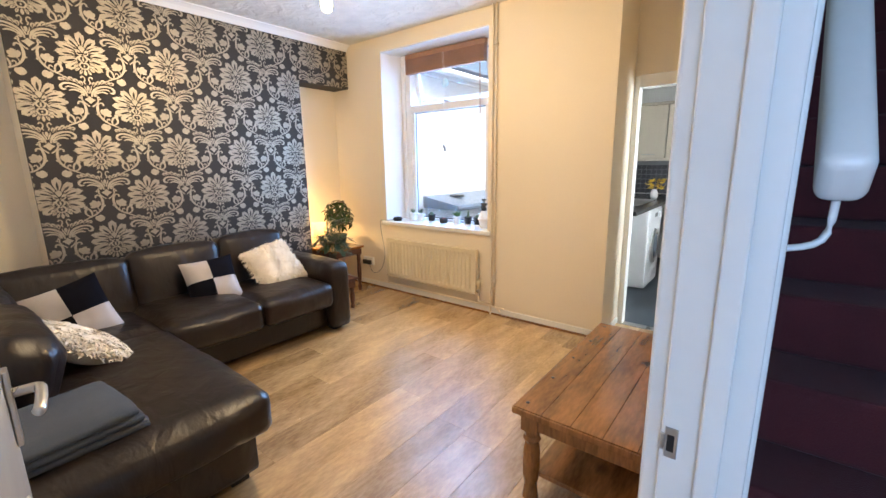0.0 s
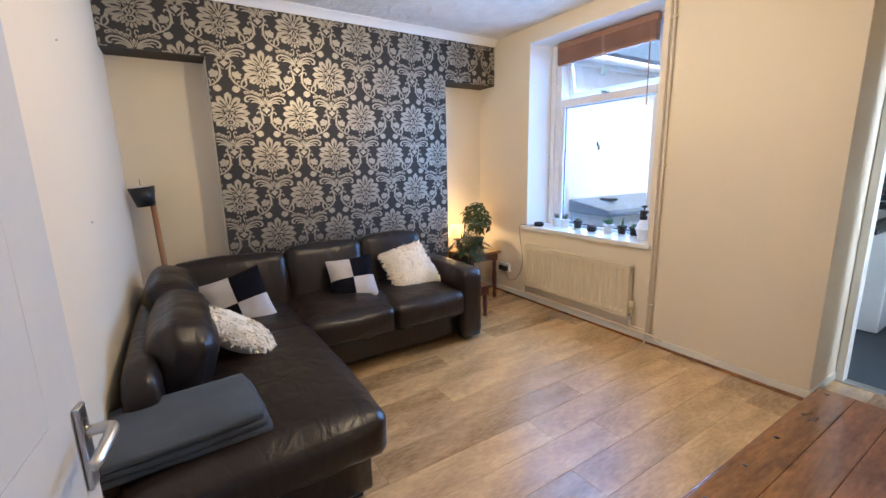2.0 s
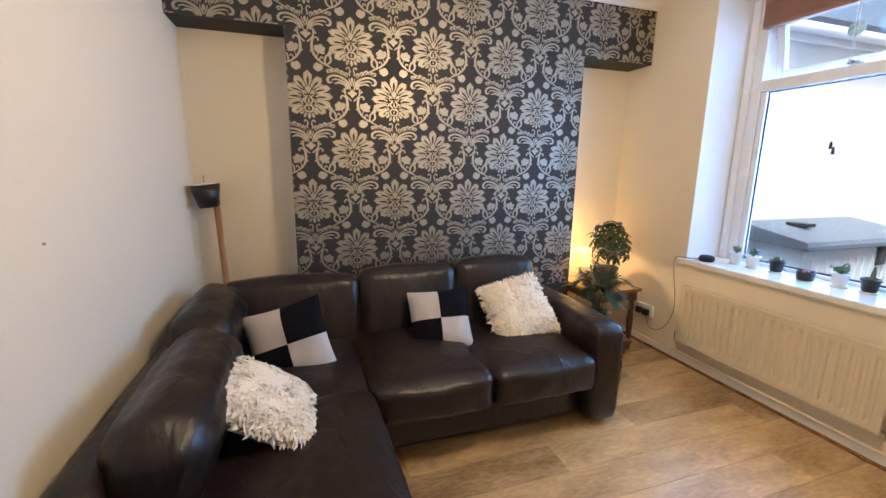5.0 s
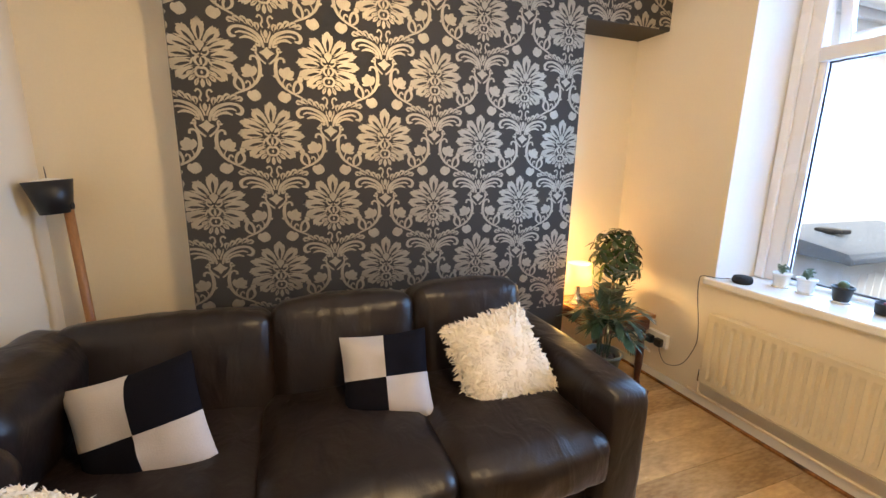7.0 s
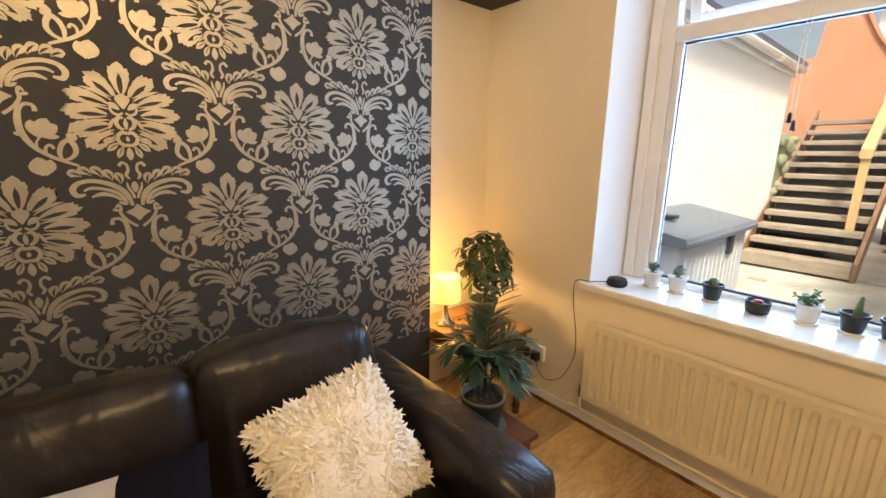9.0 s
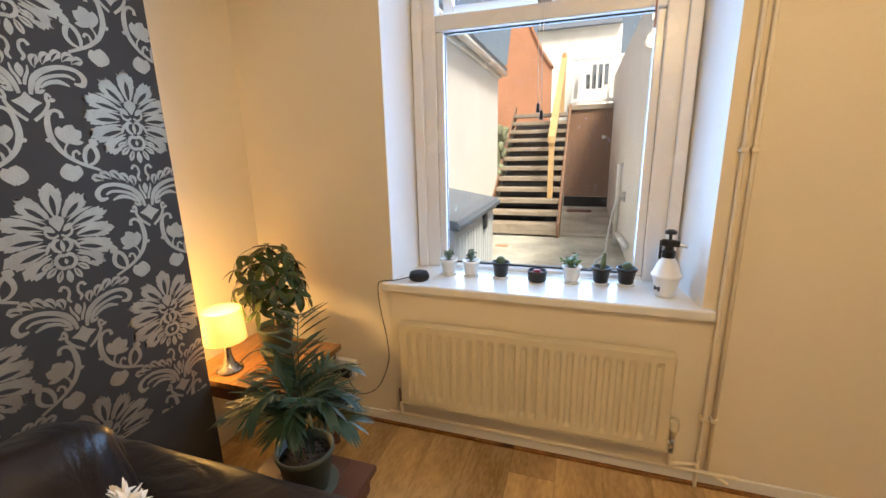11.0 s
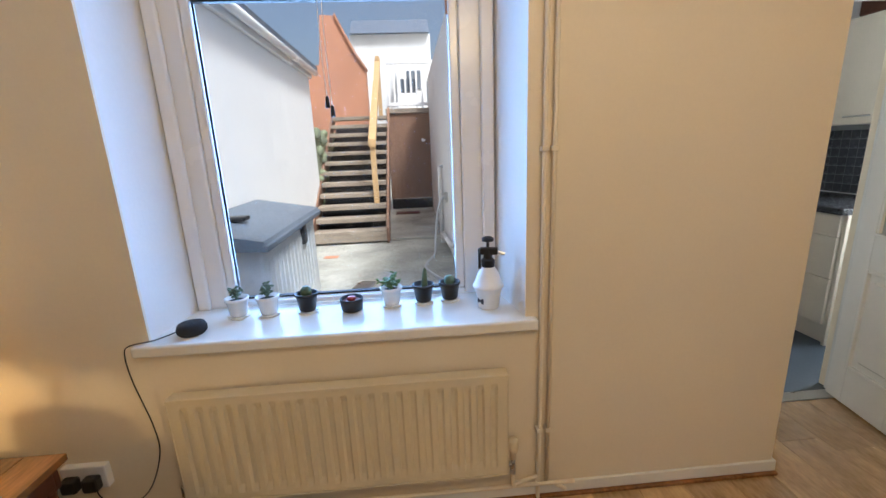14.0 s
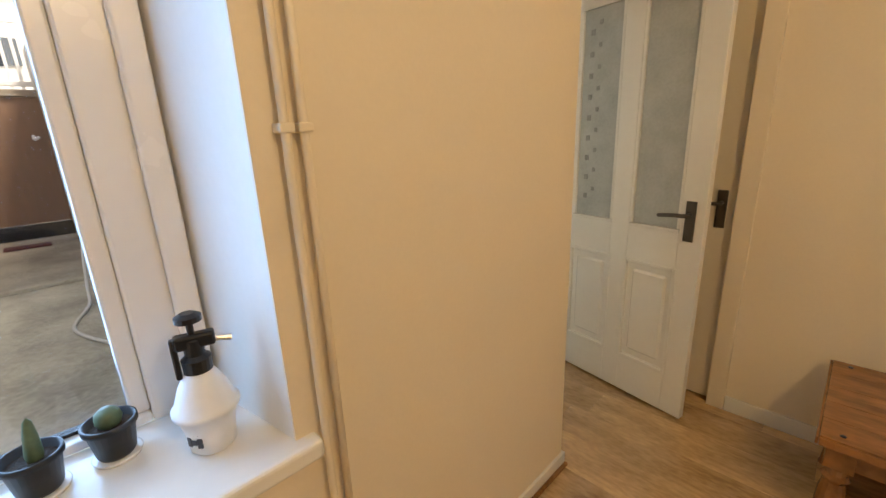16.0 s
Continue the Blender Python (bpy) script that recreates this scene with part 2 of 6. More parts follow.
part("wallpaper", boxes((CX, CX + 0.003, SY, WY, BZ + 0.002, CZ)), PAPER, beam)
structure("wall_south", boxes((RX - 0.2, EX + 0.14, SY - 0.2, SY, 0, CZ)), CREAM, "cream painted plain wall behind the sofa", "wall")
KY = WB                        # wall over the kitchen door
structure("wall_east", boxes((EX, EX + TE, SY, DY0, 0, CZ), (EX, EX + TE, DY0, DY1, 1.98, CZ), (EX, EX + TE, DY1, 2.80, 0, CZ), (EX, EX + TE, 2.80, 3.50, 1.97, CZ), (EX, EX + TE, 3.50, KY, 0, CZ)), CREAM,
          "cream painted wall with the hall door and a cupboard door", "wall")
structure("wall_kitchen_side", boxes((ENDX + 0.001, EX + TE, KY, KY + 0.12, 1.98, CZ), (ENDX + 0.001, -0.885, KY, KY + 0.12, 0, 1.98), (-0.115, EX + TE, KY, KY + 0.12, 0, 1.98)), CREAM, "cream painted wall over the kitchen doorway", "wall")
structure("ceiling", boxes((RX - 0.2, EX + TE, SY - 0.2, WB, CZ, CZ + 0.15)), CEIL, "off-white swirled textured plaster ceiling", "ceiling")

# coving along the papered wall
def coving():
    bm = bmesh.new()
    prof = [(0.0, 0.0), (0.010, 0.0), (0.016, 0.012), (0.030, 0.030), (0.052, 0.046), (0.064, 0.050), (0.064, 0.060), (0.0, 0.060)]
    a = [bm.verts.new((CX + 0.003 + p, SY, CZ - 0.060 + q)) for p, q in prof]
    b = [bm.verts.new((CX + 0.003 + p, WY, CZ - 0.060 + q)) for p, q in prof]
    for k in range(len(prof)):
        j = (k + 1) % len(prof)
        bm.faces.new((a[k], b[k], b[j], a[j]))
    bm.faces.new(a), bm.faces.new(b[::-1])
    return bm

structure("coving", coving(), MATTWHITE, "white plaster coving along the papered wall", "trim")
structure("baseboard", boxes((RX, ENDX + 0.012, WY - 0.012, WY, 0.014, 0.062), (ENDX, ENDX + 0.012, WY, KY - 0.03, 0.014, 0.062), bevel=0.003), WHITE, "white painted skirting board under the window", "baseboard")
structure("baseboard", boxes((EX - 0.014, EX, 0.70, 2.728, 0.0, 0.075), bevel=0.003), WHITE, "white painted skirting board along the wall", "baseboard")
structure("baseboard", boxes((CX + 0.3, EX - 0.9, SY, SY + 0.014, 0.0, 0.075), bevel=0.003), WHITE, "white painted skirting board behind the sofa", "baseboard")
structure("trim", boxes((RX, ENDX + 0.016, WY - 0.024, WY - 0.0005, 0.0, 0.0135), bevel=0.003), PINE, "brown wooden beading along the laminate floor", "trim")
structure("trim", boxes((-0.9, -0.1, KY - 0.02, KY + 0.05, 0.0, 0.008), bevel=0.003), CHROME, "metal threshold strip at the kitchen doorway", "trim")

# window: white reveal lining, frame, transom, tilted top light
def wedge(x_front, x_back):
    bm = bmesh.new()
    pts = [(x_front, WY + 0.001), (x_back, 3.42), (x_back, WB), (x_front, WB)]
    lo = [bm.verts.new((x, y, Z0)) for x, y in pts]
    hi = [bm.verts.new((x, y, Z1)) for x, y in pts]
    for k in range(4):
        bm.faces.new((lo[k], lo[(k + 1) % 4], hi[(k + 1) % 4], hi[k]))
    bm.faces.new(lo[::-1]), bm.faces.new(hi)
    bmesh.ops.recalc_face_normals(bm, faces=bm.faces)
    return bm

FX0, FX1, FY = -3.190, -2.000, 3.40
window = new("window_1")
tagged(window, "white plastic framed window with a top light ajar", "window", kind="structure")
for a, b in ((X0 - 0.001, FX0), (X1 + 0.001, FX1)):
    part("window_reveal", wedge(a, b), MATTWHITE, window, "white painted reveal")
bm = boxes((X0, X1, WY + 0.002, WB, Z1 - 0.012, Z1 + 0.004))
part("window_reveal", bm, MATTWHITE, window, "white painted reveal")
GX0, GX1 = -3.045, -2.160
part("window_frame", boxes((FX0, GX0 - 0.035, FY, FY + 0.07, Z0, Z1 - 0.012), (GX1 + 0.035, FX1, FY, FY + 0.07, Z0, Z1 - 0.012), (GX0 - 0.035, GX1 + 0.035, FY, FY + 0.07, 2.39, Z1 - 0.012),
     (GX0 - 0.035, GX1 + 0.035, FY, FY + 0.07, Z0 + 0.001, 0.79), bevel=0.006), UPVC, window)
for a, b in ((FX0 + 0.001, FX0 + 0.050), (FX1 - 0.050, FX1 - 0.001)):
    part("frame_lip", boxes((a, b, FY - 0.022, FY - 0.0005, Z0 + 0.001, Z1 - 0.013), bevel=0.008, segs=3), UPVC, window)
part("window_bead", boxes((GX0 - 0.035, GX0, FY + 0.012, FY + 0.06, 0.79, 1.885), (GX1, GX1 + 0.035, FY + 0.012, FY + 0.06, 0.79, 1.885), bevel=0.006), UPVC, window)
part("window_bead", boxes((GX0 - 0.006, GX0, FY + 0.03, FY + 0.05, 0.797, 1.885), (GX1, GX1 + 0.006, FY + 0.03, FY + 0.05, 0.797, 1.885), (GX0, GX1, FY + 0.03, FY + 0.05, 0.791, 0.798), (GX0, GX1, FY + 0.03, FY + 0.05, 1.879, 1.885)), BLACK, window, "black rubber seal")
part("transom", boxes((GX0 - 0.035, GX1 + 0.035, FY - 0.005, FY + 0.07, 1.885, 1.955), bevel=0.008), UPVC, window)
part("pane", boxes((GX0, GX1, FY + 0.036, FY + 0.044, 0.798, 1.879)), GLASS, window).visible_shadow = False
sash = part("top_light", boxes((GX0 - 0.03, GX0 + 0.02, -0.02, 0.02, -0.42, 0), (GX1 - 0.02, GX1 + 0.03, -0.02, 0.02, -0.42, 0), (GX0 + 0.02, GX1 - 0.02, -0.02, 0.02, -0.42, -0.37), (GX0 + 0.02, GX1 - 0.02, -0.02, 0.02, -0.05, 0), bevel=0.006), UPVC, window)
sash.matrix_world = pose(0, FY + 0.05, 2.385, 12, 0, 0)
pane = part("pane", boxes((GX0 + 0.02, GX1 - 0.02, -0.004, 0.004, -0.37, -0.05)), GLASS, sash)
pane.visible_shadow = False
part("window_stay", boxes((-2.62, -2.56, FY - 0.03, FY + 0.01, 1.956, 1.968), (-2.60, -2.585, FY - 0.05, FY + 0.05, 1.968, 1.976), bevel=0.002), CHROME, window, "metal window stay")
part("window_sill", boxes((-3.268, -1.906, WY - 0.035, FY + 0.01, Z0 - 0.042, Z0), bevel=0.010, segs=3), WHITE, window, "white gloss painted sill")

# laminate floor: a bed with planks laid along the room
structure("floor", boxes((RX - 0.2, EX + TE + 0.005, SY - 0.2, KY + 0.03, -0.12, -0.012)), DARKWOOD, "golden oak laminate plank floor", "floor")

# kitchen beyond the doorway
KX0, KX1, KYF, KZ = -1.55, 0.92, 6.45, 2.32
structure("kitchen_floor", boxes((KX0 - 0.2, KX1 + 0.2, KY + 0.03, KYF + 0.2, -0.12, -0.001)), SLATE, "dark slate-effect kitchen floor", "floor")
structure("kitchen_wall_west", boxes((KX0 - 0.25, KX0, WB, KYF + 0.2, -0.3, 2.6)), RENDER, "white rendered wall of the kitchen extension", "wall")
structure("kitchen_wall_north", boxes((KX0, KX1 + 0.2, KYF, KYF + 0.2, 0, 2.6)), MATTWHITE, "kitchen end wall with dark mosaic tiles", "wall")
structure("kitchen_wall_east", boxes((KX1, KX1 + 0.2, 4.50, KYF, 0, 2.6), (KX1, KX1 + 0.2, KY, 3.74, 0, 2.6), (KX1, KX1 + 0.2, 3.74, 4.50, 2.05, 2.6)), MATTWHITE, "white kitchen side wall with the back door", "wall")
structure("kitchen_wall_south", boxes((KX0, ENDX, KY + 0.001, KY + 0.119, 0, 2.6), (EX + TE + 0.001, KX1, KY + 0.001, KY + 0.119, 0, 2.6)), MATTWHITE, "white painted kitchen wall beside the doorway", "wall")
structure("kitchen_ceiling", boxes((KX0 - 0.25, KX1 + 0.2, KY + 0.121, KYF + 0.2, KZ, KZ + 0.1)), MATTWHITE, "white kitchen ceiling", "ceiling")

# doorway frame to the kitchen
structure("door_frame_1", boxes((-0.905, -0.865, KY - 0.012, KY + 0.075, 0, 1.99), (-0.135, -0.095, KY - 0.012, KY + 0.075, 0, 1.99), (-0.865, -0.135, KY - 0.012, KY + 0.075, 1.905, 1.995), bevel=0.004), WHITE, "white painted kitchen door frame", "door frame")

# hall and stairs behind the room door
structure("hall_floor", boxes((EX + TE + 0.005, 1.1, -1.6, 3.55, -0.12, 0.0)), CARPET, "maroon carpeted hall floor", "floor")
structure("hall_wall_east", boxes((0.98, 1.1, -1.6, 3.5, 0, 4.0)), MATTWHITE, "white hall wall beside the stairs", "wall")
structure("hall_wall_south", boxes((EX + 0.05, 0.16, -1.6, -1.48, 0, 2.6), (0.84, 1.1, -1.6, -1.48, 0, 2.6), (0.16, 0.84, -1.6, -1.48, 2.25, 2.6), (0.16, 0.84, -1.6, -1.48, 0, 0.75)), MATTWHITE, "white hall wall with a glazed opening", "wall")
structure("hall_wall_west", boxes((EX, EX + TE, -1.48, SY - 0.2, 0, 2.6)), MATTWHITE, "white hall wall", "wall")
structure("hall_ceiling", boxes((EX + TE, 1.1, -1.6, 0.9, CZ, CZ + 0.1), (EX + TE, 1.1, 0.9, 3.56, 4.0, 4.1), (EX + TE, 1.1, 0.8, 0.9, CZ, 4.1)), MATTWHITE, "white hall ceiling", "ceiling")
structure("stair_wall", boxes((EX, EX + TE, DY1 + 0.1, KY, CZ + 0.1, 4.1), (EX + TE, 1.1, 3.45, 3.559, 0, 4.1)), MATTWHITE, "white wall of the stairwell", "wall")

# door lining of the room door with lock plate
lining = structure("door_frame_2", boxes((EX - 0.012, EX + TE + 0.012, DY1 - 0.03, DY1 + 0.001, 0, 1.98), (EX - 0.012, EX + TE + 0.012, DY0 - 0.001, DY0 + 0.03, 0, 1.98), (EX - 0.012, EX + TE + 0.012, DY0 + 0.03, DY1 - 0.03, 1.95, 1.981), bevel=0.003), WHITE, "white gloss painted door lining with a steel strike plate", "door frame")
part("stop_bead", boxes((EX + 0.034, EX + 0.060, DY1 - 0.042, DY1 - 0.0305, 0, 1.95), (EX + 0.034, EX + 0.060, DY0 + 0.0305, DY0 + 0.042, 0, 1.95), bevel=0.003), WHITE, lining)
for x0, x1 in ((EX - 0.036, EX - 0.0005), (EX + TE + 0.0005, EX + TE + 0.018)):
    part("architrave", boxes((x0, x1, DY1 - 0.018, DY1 + 0.055, 0, 2.04), (x0, x1, DY0 - 0.028, DY0 + 0.018, 0, 2.04), (x0, x1, DY0 + 0.018, DY1 - 0.018, 1.965, 2.04), bevel=0.006, segs=3), WHITE, lining)
part("strike_plate", boxes((EX - 0.006, EX + 0.010, DY1 - 0.0325, DY1 - 0.0300, 0.955, 1.000), (EX - 0.0115, EX - 0.006, DY1 - 0.034, DY1 - 0.0300, 0.965, 0.990), bevel=0.0008), CHROME, lining, "worn steel strike plate")
part("latch_hole", boxes((EX - 0.003, EX + 0.006, DY1 - 0.0332, DY1 - 0.0322, 0.965, 0.990)), BLACK, lining)

# stairs with maroon carpet
stairs = structure("staircase", bmesh.new(), CARPET, "straight stairs covered in maroon carpet", "stairs")
for k in range(13):
    y0, z1 = 0.72 + 0.225 * k, 0.19 * (k + 1)
    part("step", boxes((EX + TE + 0.022, 0.978, y0 - 0.02, y0 + 0.25, max(0, z1 - 0.19), z1), bevel=0.018, segs=3), CARPET, stairs)

rail = thing("handrail", pose(0.066, 0.66, 1.33), "white painted stair handrail on a wall bracket", "handrail")
bm = bmesh.new()
box(bm, -0.025, 0.025, 0, 3.0, -0.035, 0.035, bevel=0.016, segs=4)
bmesh.ops.transform(bm, matrix=Matrix.Rotation(radians(40), 4, "X"), verts=bm.verts)
part("rail", bm, WHITE, rail, smooth=True)
bm = bmesh.new()
tube(bm, smooth_curve([(0, 0.04, -0.01), (-0.008, 0.03, -0.07), (-0.055, 0.02, -0.085)], 5), 0.0045)
part("bracket", bm, WHITE, rail, smooth=True)


# ---- soft shapes ----
def puff(bm, w, d, h, r=0.05, bulge=0.03, n=8, m=None, wrinkle=0.0, seed=0, freq=(7, 7, 7)):
    """A stuffed block w x d x h about its centre: rounded edges, swollen faces, creases."""
    half = (w / 2, d / 2, h / 2)
    r = min(r, *[a * 0.98 for a in half])
    tmp = {}

    def vert(p):
        key = tuple(round(c, 4) for c in p)
        if key in tmp:
            return tmp[key]
        u = Vector([math.tan(c * 0.9) / math.tan(0.9) * 0.35 + c * 0.65 for c in p])
        q = Vector([u[i] * half[i] for i in range(3)])
        inner = Vector([max(-(half[i] - r), min(half[i] - r, q[i])) for i in range(3)])
        dvec = q - inner
        if dvec.length > 1e-9:
            q = inner + dvec.normalized() * r
        for i in range(3):
            a, b = (i + 1) % 3, (i + 2) % 3
            q[i] += bulge * u[i] * (1 - u[a] ** 2) * (1 - u[b] ** 2)
        if wrinkle:
            s = Vector((q.x * freq[0] + seed * 3.1, q.y * freq[1], q.z * freq[2]))
            q += q.normalized() * wrinkle * (noise.noise(s) + 0.5 * noise.noise(s * 2.7))
        tmp[key] = bm.verts.new(q)
        return tmp[key]

    made = []
    for axis in range(3):
        for side in (-1, 1):
            for i in range(n):
                for j in range(n):
                    quad = []
                    for a, b in ((0, 0), (1, 0), (1, 1), (0, 1)):
                        p = [0, 0, 0]
                        p[axis], p[(axis + 1) % 3], p[(axis + 2) % 3] = side, 2 * (i + a) / n - 1, 2 * (j + b) / n - 1
                        quad.append(vert(p))
                    bm.faces.new(quad if side > 0 else quad[::-1])
    made = list(tmp.values())
    if m is not None:
        bmesh.ops.transform(bm, matrix=m, verts=made)
    return made


def soft(name, w, d, h, m, material, parent, r=0.05, bulge=0.03, n=10, wrinkle=0.006, seed=0, label="", freq=(7, 7, 7)):
    bm = bmesh.new()
    puff(bm, w, d, h, r, bulge, n, m, wrinkle, seed, freq)
    return part(name, bm, material, parent, label, smooth=True)


sofa = thing("corner_sofa", pose(0, 0, 0), "dark brown leather corner sofa with a chaise", "sofa")
BX = CX + 0.02                               # back of the sofa by the chimney breast
soft("base", 0.86, 1.98, 0.24, pose(-3.20, 1.06, 0.165), LEATHER, sofa, r=0.03, bulge=0.004, wrinkle=0.002)
soft("base", 1.98, 0.80, 0.24, pose(-2.62, 0.355, 0.163), LEATHER, sofa, r=0.03, bulge=0.004, wrinkle=0.002)
for x, y in ((-2.80, 2.05), (-1.72, 0.68), (-1.72, 0.03), (-3.55, 2.05)):
    part("foot", boxes((x - 0.04, x + 0.04, y - 0.04, y + 0.04, 0, 0.06), bevel=0.004), BLACK, sofa)
soft("seat_cushion", 0.80, 0.585, 0.20, pose(-3.04, 1.085, 0.345), LEATHER, sofa, r=0.055, bulge=0.028, n=20, wrinkle=0.007, seed=1, freq=(9, 9, 9))
soft("seat_cushion", 0.80, 0.585, 0.20, pose(-3.04, 1.665, 0.345), LEATHER, sofa, r=0.055, bulge=0.028, n=20, wrinkle=0.007, seed=2, freq=(9, 9, 9))
soft("seat_cushion", 0.90, 0.84, 0.18, pose(-3.10, 0.37, 0.345), LEATHER, sofa, r=0.05, bulge=0.02, seed=3)
soft("chaise_cushion", 1.20, 0.86, 0.19, pose(-2.14, 0.375, 0.342), LEATHER, sofa, r=0.06, bulge=0.025, n=22, wrinkle=0.006, seed=4, freq=(8, 8, 8))
soft("arm", 1.00, 0.19, 0.555, pose(-3.18, 2.05, 0.3075), LEATHER, sofa, r=0.045, bulge=0.008, seed=5)
soft("back_frame", 0.20, 2.1, 0.62, pose(-3.60, 1.02, 0.38), LEATHER, sofa, r=0.05, bulge=0.01, seed=6)
soft("back_frame", 1.62, 0.14, 0.56, pose(-2.76, 0.0, 0.36), LEATHER, sofa, r=0.05, bulge=0.01, seed=7)
for y0, y1, s in ((0.10, 0.83, 8), (0.83, 1.425, 9), (1.425, 1.965, 10)):
    soft("back_cushion", 0.23, y1 - y0 - 0.008, 0.47, pose(-3.41, (y0 + y1) / 2, {8: 0.528, 9: 0.552, 10: 0.572}[s], 0, -13, 0), LEATHER, sofa, r=0.055, bulge=0.024, n=22, wrinkle=0.007, seed=s, freq=(9, 17, 5))
soft("back_cushion", 0.62, 0.24, 0.45, pose(-3.17, 0.08, 0.53, -12, 0, 0), LEATHER, sofa, r=0.06, bulge=0.03, n=20, wrinkle=0.007, seed=11, freq=(12, 9, 5))
soft("back_cushion", 0.76, 0.25, 0.42, pose(-2.50, 0.115, 0.525, -20, 0, 0), LEATHER, sofa, r=0.085, bulge=0.03, n=20, wrinkle=0.008, seed=12, freq=(12, 9, 5))

# coffee table of waxed pine
def coffee_table():
    t = thing("coffee_table", pose(0, 0, 0), "chunky waxed pine coffee table with iron studs and a shelf", "table")
    x0, x1, y0, y1, h = -0.70, -0.13, 1.33, 2.40, 0.42
    n = 5
    for k in range(n):
        a, b = x0 + (x1 - x0) * k / n, x0 + (x1 - x0) * (k + 1) / n
        part("plank", boxes((a + 0.0006, b - 0.0006, y0, y1, h - 0.028, h), bevel=0.002), PINE, t)
    part("rim", boxes((x0 - 0.006, x1 + 0.006, y0 - 0.008, y0 - 0.0005, h - 0.03, h - 0.004), (x0 - 0.006, x1 + 0.006, y1 + 0.0005, y1 + 0.008, h - 0.03, h - 0.004), (x0 - 0.008, x0 - 0.0005, y0, y1, h - 0.03, h - 0.004), (x1 + 0.0005, x1 + 0.008, y0, y1, h - 0.03, h - 0.004), bevel=0.003), PINE, t)
    part("apron", boxes((x0 + 0.03, x1 - 0.03, y0 + 0.03, y0 + 0.05, h - 0.10, h - 0.029), (x0 + 0.03, x1 - 0.03, y1 - 0.05, y1 - 0.03, h - 0.10, h - 0.029), (x0 + 0.03, x0 + 0.05, y0 + 0.05, y1 - 0.05, h - 0.10, h - 0.029), (x1 - 0.05, x1 - 0.03, y0 + 0.05, y1 - 0.05, h - 0.10, h - 0.029), bevel=0.002), PINE, t)
    for x in (x0 + 0.055, x1 - 0.055):
        for y in (y0 + 0.055, y1 - 0.055):
            bm = bmesh.new()
            box(bm, x - 0.035, x + 0.035, y - 0.035, y + 0.035, h - 0.11, h - 0.029, bevel=0.002)
            lathe(bm, [(0.034, 0.0), (0.030, 0.02), (0.026, 0.06), (0.033, 0.10), (0.036, 0.17), (0.034, 0.22), (0.028, 0.255), (0.036, 0.27), (0.030, 0.285), (0.034, 0.309)], 16, Matrix.Translation((x, y, 0)))
            part("leg", bm, PINE, t, smooth=False)
    part("shelf", boxes((x0 + 0.06, x1 - 0.06, y0 + 0.06, y1 - 0.06, 0.10, 0.12), bevel=0.002), PINE, t)
    for x in (x0 + 0.035, x1 - 0.035):
        for k in range(5):
            bm = bmesh.new()
            lathe(bm, [(0.008, 0), (0.0075, 0.002), (0.004, 0.004)], 8, Matrix.Translation((x, y0 + 0.05 + k * (y1 - y0 - 0.1) / 4, h)))
            part("stud", bm, BLACK, t, "dark iron stud")
    return t

coffee_table()

# ---- damask pattern of the wallpaper: one motif, printed in a half-drop repeat ----
def leaf(out, x, z, ang, length, width, bend=0.0, n=6, slit=0.0, peak=1.25):
    """A tear-shaped blade from (x, z) towards ang (degrees from up, clockwise); slit leaves a bare line up its middle."""
    left, right, mid = [], [], []
    a, px, pz = radians(ang), x, z
    for k in range(n + 1):
        t = k / n
        w = width / 2 * (math.sin(math.pi * min(1, t * 0.93 + 0.07) ** peak)) ** 0.8 if k < n else 0.0
        left.append((px - w * math.cos(a), pz + w * math.sin(a)))
        right.append((px + w * math.cos(a), pz - w * math.sin(a)))
        mid.append((px, pz, a))
        a += radians(bend) / n
        px, pz = px + math.sin(a) * length / n, pz + math.cos(a) * length / n
    if not slit:
        out.append(left + right[::-1][1:])
        return
    cut = [(slit * math.sin(math.pi * min(1, k / (n * 0.8)))) if k < 0.8 * n else 0.0 for k in range(n + 1)]
    inl = [(m[0] - c * width / 2 * math.cos(m[2]), m[1] + c * width / 2 * math.sin(m[2])) for m, c in zip(mid, cut)]
    inr = [(m[0] + c * width / 2 * math.cos(m[2]), m[1] - c * width / 2 * math.sin(m[2])) for m, c in zip(mid, cut)]
    for k in range(n):
        out.append([left[k], inl[k], inl[k + 1], left[k + 1]])
        out.append([inr[k], right[k], right[k + 1], inr[k + 1]])


def brush(out, pts, widths, n=5):
    """A scroll stroke through points, swelling and thinning by its widths."""
    c = smooth_curve([Vector((x, z, 0)) for x, z in pts], n)
    rows = []
    for i, p in enumerate(c):
        d = (c[min(i + 1, len(c) - 1)] - c[max(i - 1, 0)]).normalized()
        f = i / n
        k = min(int(f), len(widths) - 2)
        w = 0.43 * (widths[k] + (widths[k + 1] - widths[k]) * (f - k))
        rows.append(((p.x - d.y * w, p.y + d.x * w), (p.x + d.y * w, p.y - d.x * w)))
    for a, b in zip(rows, rows[1:]):
        out.append([a[0], a[1], b[1], b[0]])


